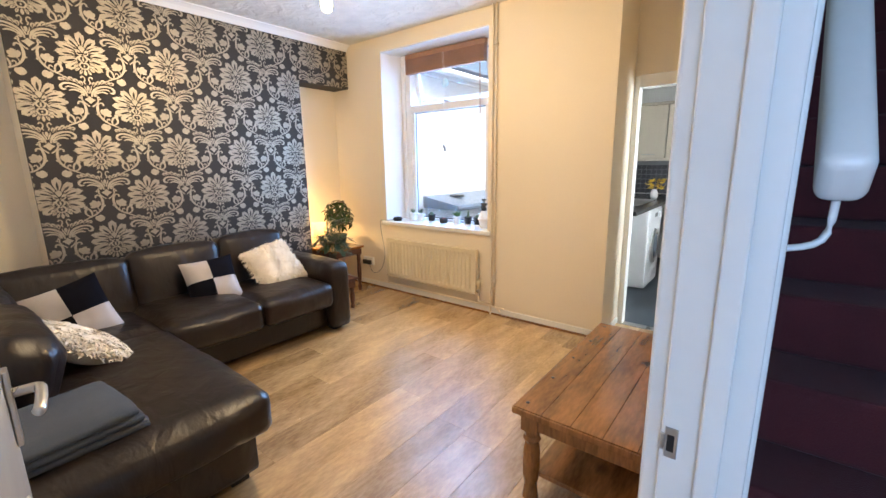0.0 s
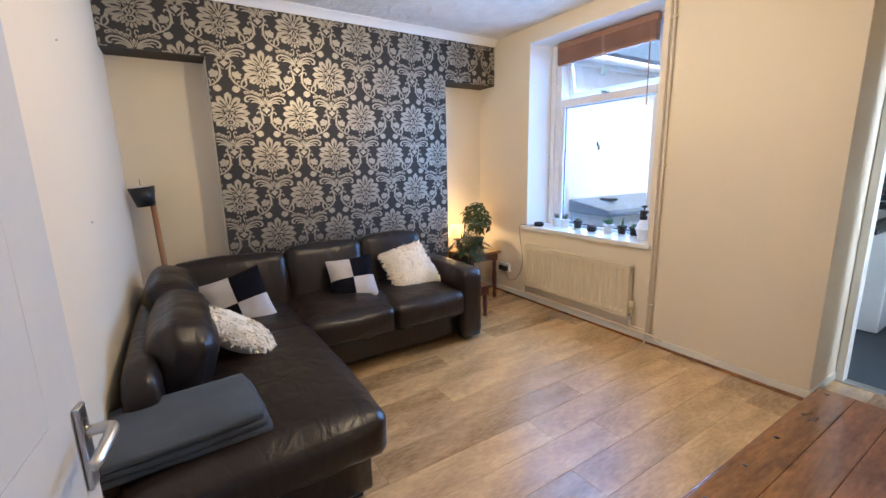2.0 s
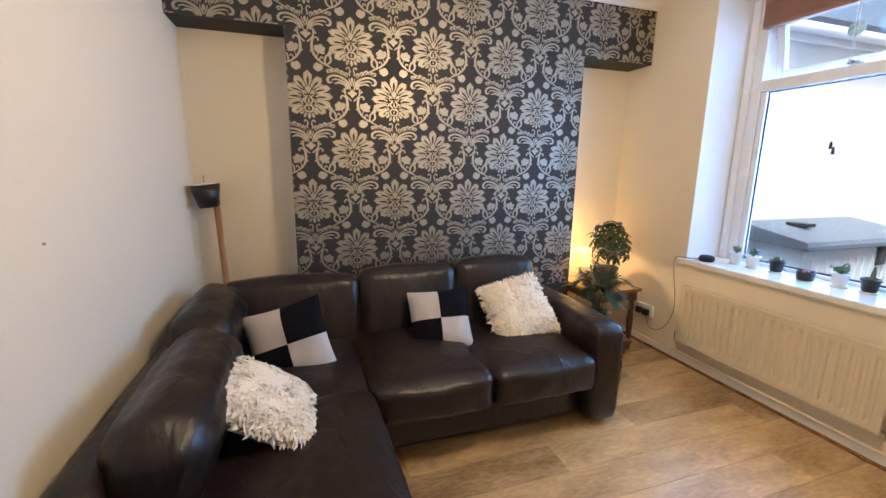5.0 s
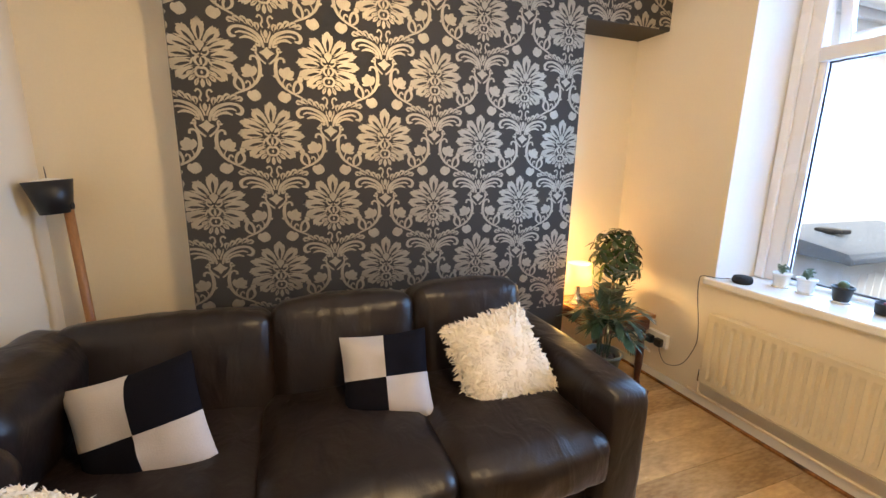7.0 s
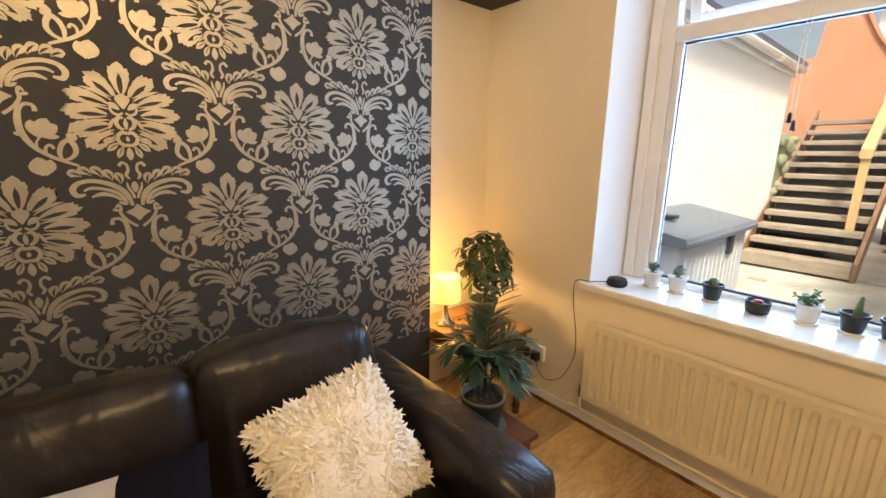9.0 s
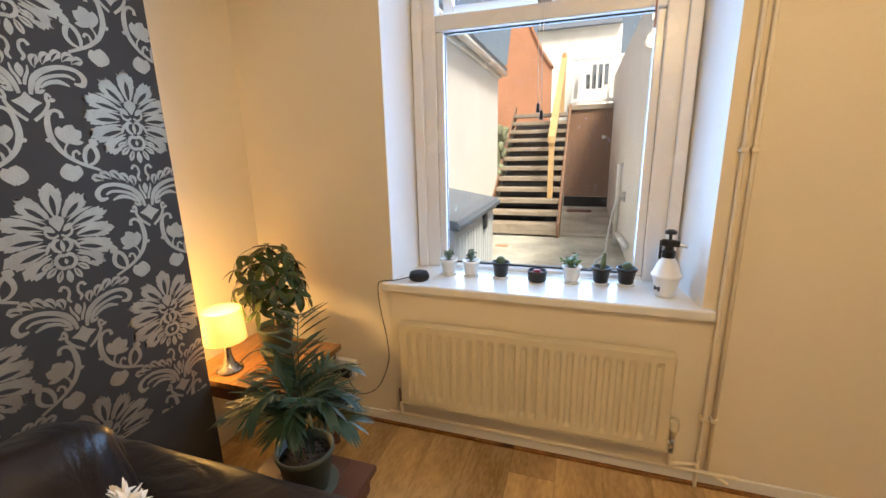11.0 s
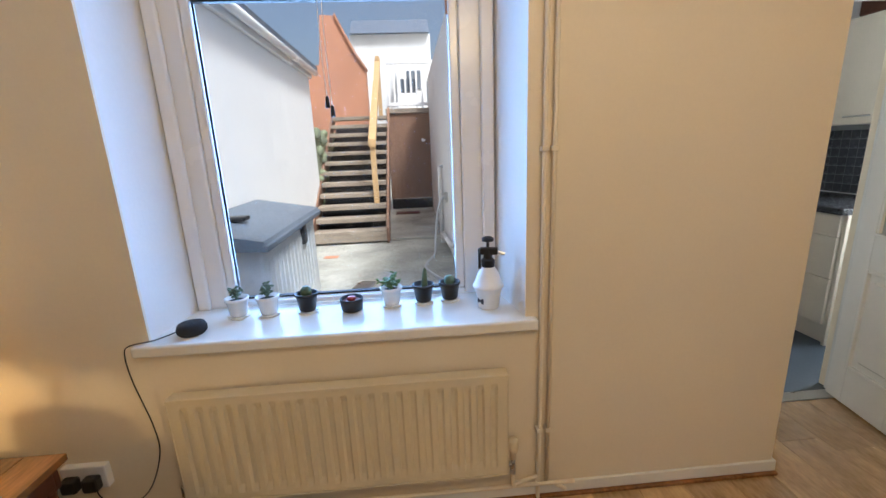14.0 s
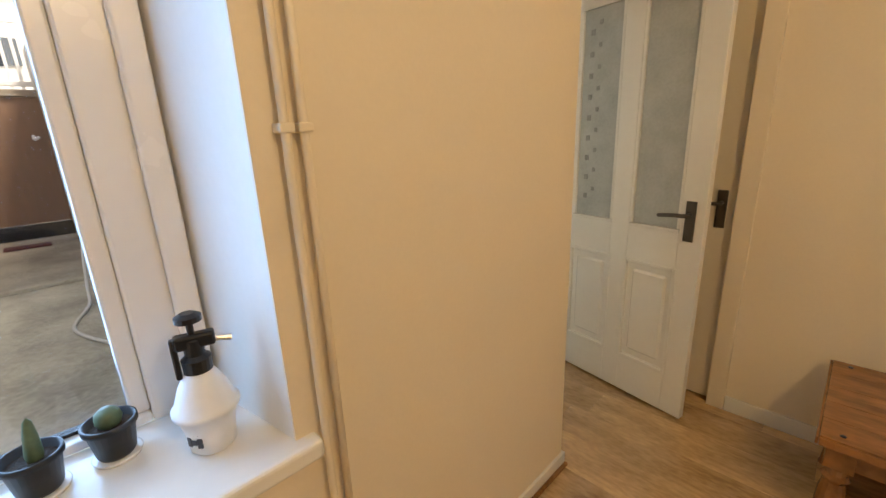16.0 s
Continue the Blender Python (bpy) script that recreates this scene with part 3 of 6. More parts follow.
def petal(out, x, z, ang, length, width, bend=0.0, n=8, lean=0.25):
    """A fan petal with a toothed rim, split by a dark wedge that opens from its base."""
    rows, a, px, pz = [], radians(ang), x, z
    for k in range(n + 1):
        t = k / n
        w = width / 2 * (0.22 + 0.78 * math.sin(math.pi * 0.60 * t ** 0.9)) * (1 + 0.10 * (k % 2) * (t > 0.4))
        mid = lean * w
        gap = 0.0 if t > 0.84 else 0.36 * w * math.sin(math.pi * (0.22 + 0.78 * t / 0.84)) ** 0.7
        cx, sx = math.cos(a), math.sin(a)
        rows.append([(px + q * cx, pz - q * sx) for q in (-w, mid - gap, mid + gap, w)])
        if k < n:
            a += radians(bend) / n
            px, pz = px + math.sin(a) * 0.86 * length / n, pz + math.cos(a) * 0.86 * length / n
    for r, q in zip(rows, rows[1:]):
        out.append([r[0], r[1], q[1], q[0]])
        out.append([r[2], r[3], q[3], q[2]])
    end = [(-1.0, 0.0), (-1.06, 0.09), (-0.60, 0.06), (-0.50, 0.17), (-0.16, 0.13), (0.02, 0.27), (0.20, 0.12), (0.55, 0.15), (0.64, 0.05), (1.02, 0.06), (1.0, 0.0)]
    w = width / 2 * (0.22 + 0.78 * math.sin(math.pi * 0.60))
    out.append([(px + u * w * math.cos(a) + v * length * math.sin(a), pz - u * w * math.sin(a) + v * length * math.cos(a)) for u, v in end])


def motif_outline():
    half, mid = [], []
    # crest: an upright petal between two leaning ones
    petal(mid, 0, 0.076, 0, 0.080, 0.046, lean=0.0)
    petal(half, 0.022, 0.070, 33, 0.074, 0.042, 16)
    leaf(half, 0.014, 0.066, 14, 0.052, 0.010, 20)
    # broad side petals, each under a thin curling rib
    petal(half, 0.034, 0.046, 62, 0.090, 0.036, 16)
    petal(half, 0.040, 0.018, 78, 0.090, 0.040, 14)
    petal(half, 0.036, -0.010, 96, 0.088, 0.042, 12)
    petal(half, 0.030, -0.034, 116, 0.070, 0.040, 8)
    for x, z, ang, ln in ((0.024, 0.058, 44, 0.078), (0.034, 0.034, 66, 0.082), (0.034, 0.004, 84, 0.080), (0.028, -0.022, 104, 0.066)):
        leaf(half, x, z, ang, ln, 0.009, 34)
    # heart: a standing bud over a pair of scrolls, a cup and its eye
    leaf(mid, 0, 0.036, 0, 0.044, 0.036, peak=1.7)
    leaf(half, 0.010, 0.034, 42, 0.032, 0.016, 20)
    brush(half, [(0.003, 0.026), (0.014, 0.020), (0.027, 0.026), (0.031, 0.040), (0.024, 0.046), (0.019, 0.040)], [0.006, 0.008, 0.008, 0.007, 0.006, 0.004], 4)
    brush(half, [(0.004, 0.012), (0.015, 0.012), (0.022, 0.000), (0.017, -0.014), (0.006, -0.022)], [0.006, 0.012, 0.013, 0.011, 0.007], 4)
    leaf(mid, 0, 0.012, 180, 0.034, 0.011)
    leaf(half, 0.026, 0.010, 150, 0.036, 0.009, 10)
    # small rosette under the heart, ringed by drops
    brush(half, [(0.0, -0.032), (0.013, -0.030), (0.023, -0.042), (0.020, -0.058), (0.009, -0.066), (0.0, -0.064)], [0.010, 0.012, 0.011, 0.012, 0.011, 0.010], 4)
    leaf(mid, 0, -0.040, 180, 0.016, 0.010)
    for x, z, ang, ln, wd in ((0.026, -0.048, 100, 0.034, 0.017), (0.024, -0.060, 124, 0.036, 0.017), (0.014, -0.070, 150, 0.036, 0.016)):
        leaf(half, x, z, ang, ln, wd, 10, slit=0.16)
    leaf(mid, 0, -0.072, 180, 0.038, 0.018)
    # curls between flower and spray
    brush(half, [(0.032, -0.126), (0.024, -0.116), (0.013, -0.122), (0.011, -0.138), (0.017, -0.152), (0.010, -0.164)], [0.010, 0.009, 0.008, 0.009, 0.010, 0.006], 4)
    leaf(mid, 0, -0.204, 0, 0.034, 0.018)
    # acanthus spray: a great scroll, a lesser one beneath, scallops along its back
    brush(half, [(0.012, -0.244), (0.017, -0.222), (0.028, -0.200), (0.054, -0.180), (0.092, -0.168), (0.126, -0.172), (0.143, -0.190), (0.136, -0.208), (0.116, -0.206)], [0.010, 0.014, 0.017, 0.016, 0.013, 0.013, 0.018, 0.016, 0.006])
    brush(half, [(0.026, -0.240), (0.030, -0.222), (0.044, -0.204), (0.072, -0.192), (0.102, -0.188), (0.120, -0.196)], [0.010, 0.013, 0.012, 0.010, 0.010, 0.006])
    brush(half, [(0.036, -0.226), (0.054, -0.212), (0.080, -0.206), (0.104, -0.214)], [0.006, 0.011, 0.014, 0.005])
    brush(half, [(0.004, -0.222), (0.008, -0.206), (0.016, -0.190), (0.018, -0.174)], [0.008, 0.009, 0.008, 0.004])
    for x, z, ang, ln in ((0.034, -0.178, 4, 0.036), (0.052, -0.168, 22, 0.038), (0.074, -0.158, 30, 0.040), (0.098, -0.154, 44, 0.038), (0.120, -0.156, 58, 0.034)):
        leaf(half, x, z, ang - 26, ln, 0.024, 70, n=8, slit=0.24, peak=1.6)
    # diamond in its calyx
    mid.append([(0, -0.238), (0.012, -0.252), (0.032, -0.263), (0.013, -0.276), (0, -0.291), (-0.013, -0.276), (-0.032, -0.263), (-0.012, -0.252)])
    brush(half, [(0.054, -0.248), (0.046, -0.240), (0.042, -0.252), (0.044, -0.266), (0.030, -0.288), (0.007, -0.308)], [0.005, 0.010, 0.009, 0.010, 0.010, 0.009], 4)
    leaf(half, 0.044, -0.258, 64, 0.020, 0.010, 20)
    leaf(half, 0.024, -0.240, 74, 0.024, 0.009, -20)
    # trailing stem that runs on to the neighbours' sprays
    brush(half, [(0.068, -0.298), (0.066, -0.284), (0.052, -0.280), (0.038, -0.292), (0.032, -0.318), (0.034, -0.352), (0.052, -0.388), (0.086, -0.416), (0.138, -0.440)], [0.013, 0.011, 0.010, 0.013, 0.018, 0.018, 0.014, 0.011, 0.008])
    leaf(half, 0.034, -0.358, -78, 0.016, 0.011)
    # tulip on its stalk
    brush(half, [(0.058, -0.390), (0.060, -0.376), (0.068, -0.364)], [0.008, 0.006, 0.006], 4)
    leaf(half, 0.068, -0.366, 8, 0.056, 0.034, 24, n=9, peak=1.5)
    leaf(half, 0.070, -0.364, 34, 0.050, 0.030, 26, n=8, peak=1.5)
    leaf(half, 0.064, -0.364, -26, 0.046, 0.026, 26, n=8, peak=1.5)
    leaf(half, 0.074, -0.364, 78, 0.034, 0.014, 14)
    # hollow leaf, its curl, and the round bud
    brush(half, [(0.074, -0.404), (0.076, -0.390), (0.086, -0.384), (0.092, -0.394)], [0.009, 0.008, 0.008, 0.009], 4)
    brush(half, [(0.104, -0.424), (0.102, -0.402), (0.110, -0.380), (0.124, -0.368)], [0.008, 0.013, 0.014, 0.012])
    brush(half, [(0.108, -0.424), (0.124, -0.418), (0.136, -0.402), (0.134, -0.382), (0.124, -0.366)], [0.006, 0.010, 0.014, 0.016, 0.016])
    leaf(half, 0.126, -0.372, 30, 0.024, 0.026)
    leaf(half, 0.060, -0.466, -6, 0.050, 0.040, n=8, peak=1.5)
    leaf(half, 0.066, -0.466, 20, 0.046, 0.030, n=8, peak=1.5)
    leaf(half, 0.054, -0.462, -34, 0.036, 0.022, 20)
    return mid + half + [[(-x, z) for x, z in poly][::-1] for poly in half]


MOTIF = motif_outline()


def motif_bm(cy, cz, rect):
    """The motif about (cy, cz), cut to the rectangle y0, y1, z0, z1."""
    bm = bmesh.new()
    for i, poly in enumerate(MOTIF):
        vs = [bm.verts.new((0.00003 * (i % 9), y, z)) for y, z in poly]
        try:
            bm.faces.new(vs)
        except ValueError:
            pass
    bmesh.ops.triangulate(bm, faces=[f for f in bm.faces if len(f.verts) > 4])
    bmesh.ops.recalc_face_normals(bm, faces=bm.faces)
    for f in bm.faces:
        if f.normal.x < 0:
            f.normal_flip()
    if rect:
        y0, y1, z0, z1 = rect
        for co, no in (((0, y0 - cy, 0), (0, -1, 0)), ((0, y1 - cy, 0), (0, 1, 0)), ((0, 0, z0 - cz), (0, 0, -1)), ((0, 0, z1 - cz), (0, 0, 1))):
            bmesh.ops.bisect_plane(bm, geom=list(bm.verts) + list(bm.edges) + list(bm.faces), plane_co=co, plane_no=no, clear_outer=True)
    return bm


whole = bpy.data.meshes.new("damask_motif")
bm = motif_bm(0, 0, None)
bm.to_mesh(whole), bm.free()
whole.materials.append(SILVER)
PY, PZ, DAX = 0.5145, 0.630, CX + 0.0042


def lay(rect, owner):
    y0, y1, z0, z1 = rect
    for row in range(-1, 9):
        for col in range(-2, 7):
            cy = 0.607 + PY * col + (PY / 2 if row % 2 else 0)
            cz = 2.400 - PZ / 2 * row
            if cy + 0.16 < y0 or cy - 0.16 > y1 or cz + 0.16 < z0 or cz - 0.47 > z1:
                continue
            if cy - 0.16 > y0 and cy + 0.16 < y1 and cz - 0.47 > z0 and cz + 0.16 < z1:
                ob = new("damask_motif", whole)
            else:
                bm = motif_bm(cy, cz, rect)
                if not len(bm.faces):
                    bm.free()
                    continue
                ob = obj("damask_motif", bm, SILVER)
            ob.location, ob.parent = (DAX, cy, cz), owner


lay((CY0 + 0.003, CY1 - 0.003, 0.5, BZ + 0.002), chimney)
lay((SY + 0.002, WY - 0.002, BZ + 0.002, CZ - 0.058), beam)

# ---- the yard seen through the window ----
structure("ground", boxes((-70, 70, -60, 140, -0.4, -0.1205)), CONCRETE, "stained pale concrete yard", "ground")
ROOF = mat("blue_grey_slates", (0.13, 0.16, 0.21), 0.5, var=0.2, scale=3, fine=30, bump=0.4)
STONE = mat("mossy_rubble_stone", (0.26, 0.25, 0.20), 0.9, var=0.45, scale=7, fine=40, bump=0.9, spread=(0.20, 0.24, 0.14))
BLUEGREY = mat("blue_grey_plastic", (0.13, 0.16, 0.20), 0.45, var=0.1, scale=3, fine=60, bump=0.1)
PALEGREY = mat("pale_grey_plastic", (0.55, 0.57, 0.58), 0.5, var=0.08, scale=3, fine=60, bump=0.1)
DARKGLASS = mat("dark_window_glass", (0.15, 0.18, 0.22), 0.10, var=0.1, scale=2, fine=10, bump=0.0)


def prism(pts, axis, a, b):
    """A slab whose outline lies across the given axis."""
    bm = bmesh.new()
    put = {"x": lambda u, v, w: (w, u, v), "y": lambda u, v, w: (u, w, v), "z": lambda u, v, w: (u, v, w)}[axis]
    lo = [bm.verts.new(put(u, v, a)) for u, v in pts]
    hi = [bm.verts.new(put(u, v, b)) for u, v in pts]
    n = len(pts)
    for k in range(n):
        bm.faces.new((lo[k], lo[(k + 1) % n], hi[(k + 1) % n], hi[k]))
    bm.faces.new(lo[::-1]), bm.faces.new(hi)
    bmesh.ops.recalc_face_normals(bm, faces=bm.faces)
    return bm


out = thing("outbuilding", pose(0, 0, 0), "white rendered outbuilding with a low slate roof", "building")
part("wall", boxes((-6.5, -3.95, 3.9, 9.40, -0.12, 2.60)), RENDER, out)
part("roof", prism([(-3.82, 2.66), (-6.6, 3.7), (-6.6, 3.78), (-3.80, 2.74)], "y", 3.8, 9.5), ROOF, out)
part("fascia", boxes((-3.95, -3.90, 3.85, 9.46, 2.56, 2.66), bevel=0.01), UPVC, out)
bm = bmesh.new()
tube(bm, [(-3.84, 3.85, 2.66), (-3.84, 9.46, 2.64)], 0.05, 10)
part("gutter", bm, UPVC, out, smooth=True)

structure("yard_wall", boxes((-1.80, -1.60, KYF + 0.2, 12.9, -0.12, 2.93)), RENDER, "white rendered yard wall", "wall")
structure("stone_wall", boxes((-4.6, -3.97, 9.42, 12.2, -0.12, 1.75), bevel=0.06), STONE, "mossy rubble stone retaining wall", "wall")
rs = random.Random(11)
stone_wall = bpy.data.objects["stone_wall"]
for k in range(60):
    y, z = 9.5 + rs.random() * 2.5, -0.05 + rs.random() * 1.75
    s = 0.10 + 0.10 * rs.random()
    bm = bmesh.new()
    puff(bm, 0.12, s * 1.6, s, 0.04, 0.01, 3)
    ob = part("stone", bm, STONE, stone_wall)
    ob.location = (-3.96, y, z)

# timber steps with open risers
flight = thing("garden_steps", pose(0, 0, 0), "weathered timber garden steps with open risers", "steps")
NST, RISE, GO, SX0, SX1, SYY = 12, 0.178, 0.25, -3.93, -2.76, 8.38
part("tread", boxes((SX0, SX1, SYY, SYY + 0.30, -0.09, 0.09), bevel=0.01), DECK, flight)
for k in range(1, NST):
    y, z = SYY + GO * k, 0.09 + RISE * k
    part("tread", boxes((SX0 + 0.01, SX1 - 0.01, y, y + 0.27, z - 0.075, z), bevel=0.008), DECK, flight)
for x in (SX0 - 0.04, SX1):
    part("stringer", prism([(SYY - 0.02, -0.12), (SYY + 0.22, -0.12), (SYY + GO * NST + 0.2, 0.09 + RISE * NST - 0.25), (SYY + GO * NST + 0.2, 0.12 + RISE * NST), (SYY - 0.02, 0.12)], "x", x, x + 0.045), FENCE, flight)
# black sheet added under the flight for the shade in the open risers
part("riser_gap_shade", prism([(SYY + 0.32, -0.12), (SYY + GO * NST + 0.2, RISE * NST - 0.35), (SYY + GO * NST + 0.2, RISE * NST - 0.31), (SYY + 0.30, -0.08)], "x", SX0, SX1), BLACK, flight)
part("newel_post", boxes((-2.98, -2.89, 9.02, 9.11, 0.36, 1.50), bevel=0.006), FRESHWOOD, flight, "new pale pine post")
part("newel_post", boxes((-2.98, -2.89, 11.98, 12.07, 2.0, 3.40), bevel=0.006), FRESHWOOD, flight, "new pale pine post")
part("handrail", prism([(8.98, 1.40), (12.1, 3.24), (12.1, 3.36), (8.98, 1.52)], "x", -2.995, -2.875), FRESHWOOD, flight, "new pale pine rail")

GY = 12.20
gate = thing("timber_gate", pose(0, 0, 0), "brown stained boarded gate beside the garden steps", "gate")
for k in range(10):
    part("board", boxes((-2.80 + 0.1005 * k, -2.80 + 0.1005 * k + 0.096, GY, GY + 0.025, 0.13, 2.16), bevel=0.003), FENCE, gate)
part("backing", boxes((-2.82, -1.79, GY + 0.026, GY + 0.04, 0.13, 2.16)), FENCE, gate)
part("kick_board", boxes((-2.81, -1.80, GY - 0.015, GY + 0.03, -0.12, 0.125), bevel=0.004), BLACK, gate)
part("top_rail", boxes((-2.83, -1.80, GY - 0.05, GY + 0.08, 2.165, 2.27), bevel=0.006), DECK, gate)
bm = bmesh.new()
tube(bm, smooth_curve([(-1.99, GY - 0.01, 1.56), (-1.99, GY - 0.05, 1.50), (-1.92, GY - 0.06, 1.54)], 4), 0.024)
part("latch", bm, UPVC, gate, smooth=True)

railing = thing("deck_railing", pose(0, 0, 0), "white painted railing on the upper deck", "railing")
part("deck", boxes((-2.80, -1.55, GY + 0.09, 13.6, 2.15, 2.28), bevel=0.01), DECK, railing)
for z in (2.34, 3.28):
    part("rail", boxes((-2.76, -1.62, 12.31, 12.38, z, z + 0.07), bevel=0.006), UPVC, railing)
for k in range(9):
    part("baluster", boxes((-2.75 + 0.132 * k, -2.705 + 0.132 * k, 12.32, 12.37, 2.281, 3.28), bevel=0.004), UPVC, railing)
part("panel", boxes((-2.45, -2.06, 12.39, 12.42, 2.64, 2.96), bevel=0.004), BLUEGREY, railing)

terra = thing("terracotta_house", pose(0, 0, 0), "terracotta rendered gable wall behind the steps", "building")
part("wall", prism([(-9.0, -0.12), (-3.30, -0.12), (-3.30, 3.30), (-3.55, 3.67), (-3.96, 4.52), (-4.30, 4.54), (-4.42, 3.42), (-9.0, 3.05)], "y", 13.0, 13.4), ORANGE, terra)
part("coping", prism([(-3.30, 3.30), (-3.55, 3.67), (-3.96, 4.52), (-3.94, 4.58), (-3.51, 3.70), (-3.26, 3.32)], "y", 12.95, 13.45), ORANGE, terra)

house = thing("far_house", pose(0, 0, 0), "pale rendered house with slate roof and dark windows up the hill", "house")
part("wall", boxes((-4.9, -1.0, 24, 30, -0.12, 6.75)), mat("pale_grey_roughcast", (0.72, 0.73, 0.73), 0.9, var=0.12, scale=1.2, fine=20, bump=0.5), house)
part("roof", prism([(23.7, 6.75), (24.9, 7.62), (29.2, 7.62), (30.4, 6.75)], "x", -4.85, -1.05), ROOF, house)
porch = part("porch", prism([(-2.7, -0.12), (-1.1, -0.12), (-1.1, 5.0), (-1.9, 5.5), (-2.7, 5.0)], "y", 21.8, 23.99), UPVC, house)
part("window", boxes((-2.25, -1.55, 21.74, 21.795, 3.9, 4.7), bevel=0.02), DARKGLASS, porch)
hill = structure("backdrop", boxes((-60, 60, 40, 41, -0.12, 4.5)), STONE, "hazy hillside behind the houses", "backdrop")

# storage box with a sloping lid
sb = thing("storage_box", pose(0, 0, 0), "pale grey plastic garden storage box with a blue-grey lid", "storage box")
part("body", boxes((-3.93, -3.37, 4.62, 6.18, -0.11, 0.74), bevel=0.02), PALEGREY, sb)
for k in range(13):
    part("groove", boxes((-3.372, -3.362, 4.72 + 0.105 * k, 4.78 + 0.105 * k, 0.02, 0.62), bevel=0.003), PALEGREY, sb)
part("lid", prism([(-3.94, 0.74), (-3.33, 0.72), (-3.31, 0.76), (-3.33, 0.79), (-3.94, 0.90)], "y", 4.56, 6.24), BLUEGREY, sb)
part("lid_rim", boxes((-3.345, -3.30, 4.55, 6.25, 0.715, 0.765), bevel=0.012), BLUEGREY, sb)
part("hasp", boxes((-3.375, -3.335, 5.62, 5.74, 0.52, 0.74), bevel=0.02), BLACK, sb, "black padlock hasp")
# small black block on top of the lid
part("handle", boxes((-3.8, -3.6, 5.0, 5.12, 0.865, 0.90), bevel=0.012), BLACK, sb)

mat_ob = tagged(obj("door_mat", boxes((-2.70, -2.16, 11.25, 11.55, -0.12, -0.10), bevel=0.004), CARPET), "worn brown-red mat on the concrete by the gate", "mat")
structure("kerb", boxes((-2.70, -1.8, 8.50, 8.60, -0.12, -0.075), bevel=0.01), CONCRETE, "low concrete edge in the yard", "kerb")
tagged(obj("tile_scrap", boxes((-3.62, -3.42, 7.55, 7.68, -0.12, -0.112), bevel=0.003), ORANGE), "broken terracotta tile lying on the concrete", "tile")
grate = thing("drain_grate", pose(-3.02, 5.85, -0.12, 0, 0, -16), "long grey metal drain grate in the concrete", "drain")
part("frame", boxes((-0.10, 0.10, -0.55, -0.53, 0, 0.012), (-0.10, 0.10, 0.53, 0.55, 0, 0.012), (-0.10, -0.085, -0.53, 0.53, 0, 0.012), (0.085, 0.10, -0.53, 0.53, 0, 0.012)), CHROME, grate)
for k in range(26):
    part("bar", boxes((-0.085, 0.085, -0.52 + 0.04 * k, -0.50 + 0.04 * k, 0, 0.010)), CHROME, grate)
can = thing("watering_can", pose(-2.02, 4.35, -0.12), "grey plastic bucket beside the wall", "bucket")
bm = bmesh.new()
lathe(bm, [(0.10, 0.0), (0.125, 0.02), (0.15, 0.26), (0.16, 0.27), (0.145, 0.265), (0.118, 0.03), (0.0, 0.02)], 24)
part("body", bm, BLUEGREY, can, smooth=True)
bm = bmesh.new()
tube(bm, [(0.152 * math.cos(a), 0.02, 0.26 + 0.15 * math.sin(a)) for a in [math.pi * k / 12 for k in range(13)]], 0.006)
part("handle", bm, CHROME, can, smooth=True)
hose = thing("garden_hose", pose(0, 0, 0), "thin pale hose hanging from a wall tap", "hose")
bm = bmesh.new()
tube(bm, smooth_curve([(-1.83, 7.9, 0.62), (-1.90, 7.85, 0.60), (-1.97, 7.75, 0.40), (-2.02, 7.6, 0.05), (-2.05, 7.4, -0.10), (-2.2, 6.8, -0.105), (-2.0, 6.2, -0.105)], 6), 0.014)
part("pipe", bm, PALEGREY, hose, smooth=True)
part("tap", boxes((-1.84, -1.80, 7.86, 7.94, 0.56, 0.70), (-1.88, -1.84, 7.88, 7.92, 0.60, 0.66), bevel=0.01), CHROME, hose)
wall_pipe = thing("drain_pipe", pose(0, 0, 0), "white waste pipes along the rendered wall", "pipe")
for pts in ([(-1.85, 8.6, -0.1), (-1.85, 8.6, 1.05), (-1.80, 8.6, 1.05)], [(-1.86, 6.8, 0.15), (-1.86, 8.2, 0.02), (-1.86, 8.2, -0.12)]):
    bm = bmesh.new()
    tube(bm, pts, 0.035, 10)
    part("pipe", bm, UPVC, wall_pipe, smooth=True)

# ---- things in the living room ----
RADPAINT = mat("cream_radiator_enamel", (0.72, 0.63, 0.45), 0.35, var=0.04, scale=3, fine=60, bump=0.04)
POTWHITE = mat("white_glazed_pot", (0.82, 0.82, 0.80), 0.25, var=0.03, scale=10, fine=80, bump=0.03)
POTBLACK = mat("black_nursery_pot", (0.015, 0.016, 0.018), 0.4, var=0.15, scale=10, fine=80, bump=0.05)
POTGREEN = mat("dull_green_pot", (0.065, 0.085, 0.065), 0.5, var=0.15, scale=10, fine=80, bump=0.08)
JADE = mat("jade_leaf", (0.09, 0.19, 0.055), 0.35, var=0.3, scale=30, fine=90, bump=0.05)
SOIL = mat("potting_soil", (0.035, 0.024, 0.016), 0.95, var=0.5, scale=40, fine=160, bump=1.0)
LEAFDARK = mat("dark_green_leaf", (0.012, 0.027, 0.005), 0.24, var=0.45, scale=14, fine=60, bump=0.1, spread=(0.034, 0.052, 0.010))
LEAFPALM = mat("palm_leaf", (0.012, 0.034, 0.018), 0.36, var=0.4, scale=14, fine=60, bump=0.1, spread=(0.026, 0.062, 0.034))
SUCC = mat("grey_green_succulent", (0.10, 0.16, 0.095), 0.5, var=0.3, scale=30, fine=90, bump=0.1)
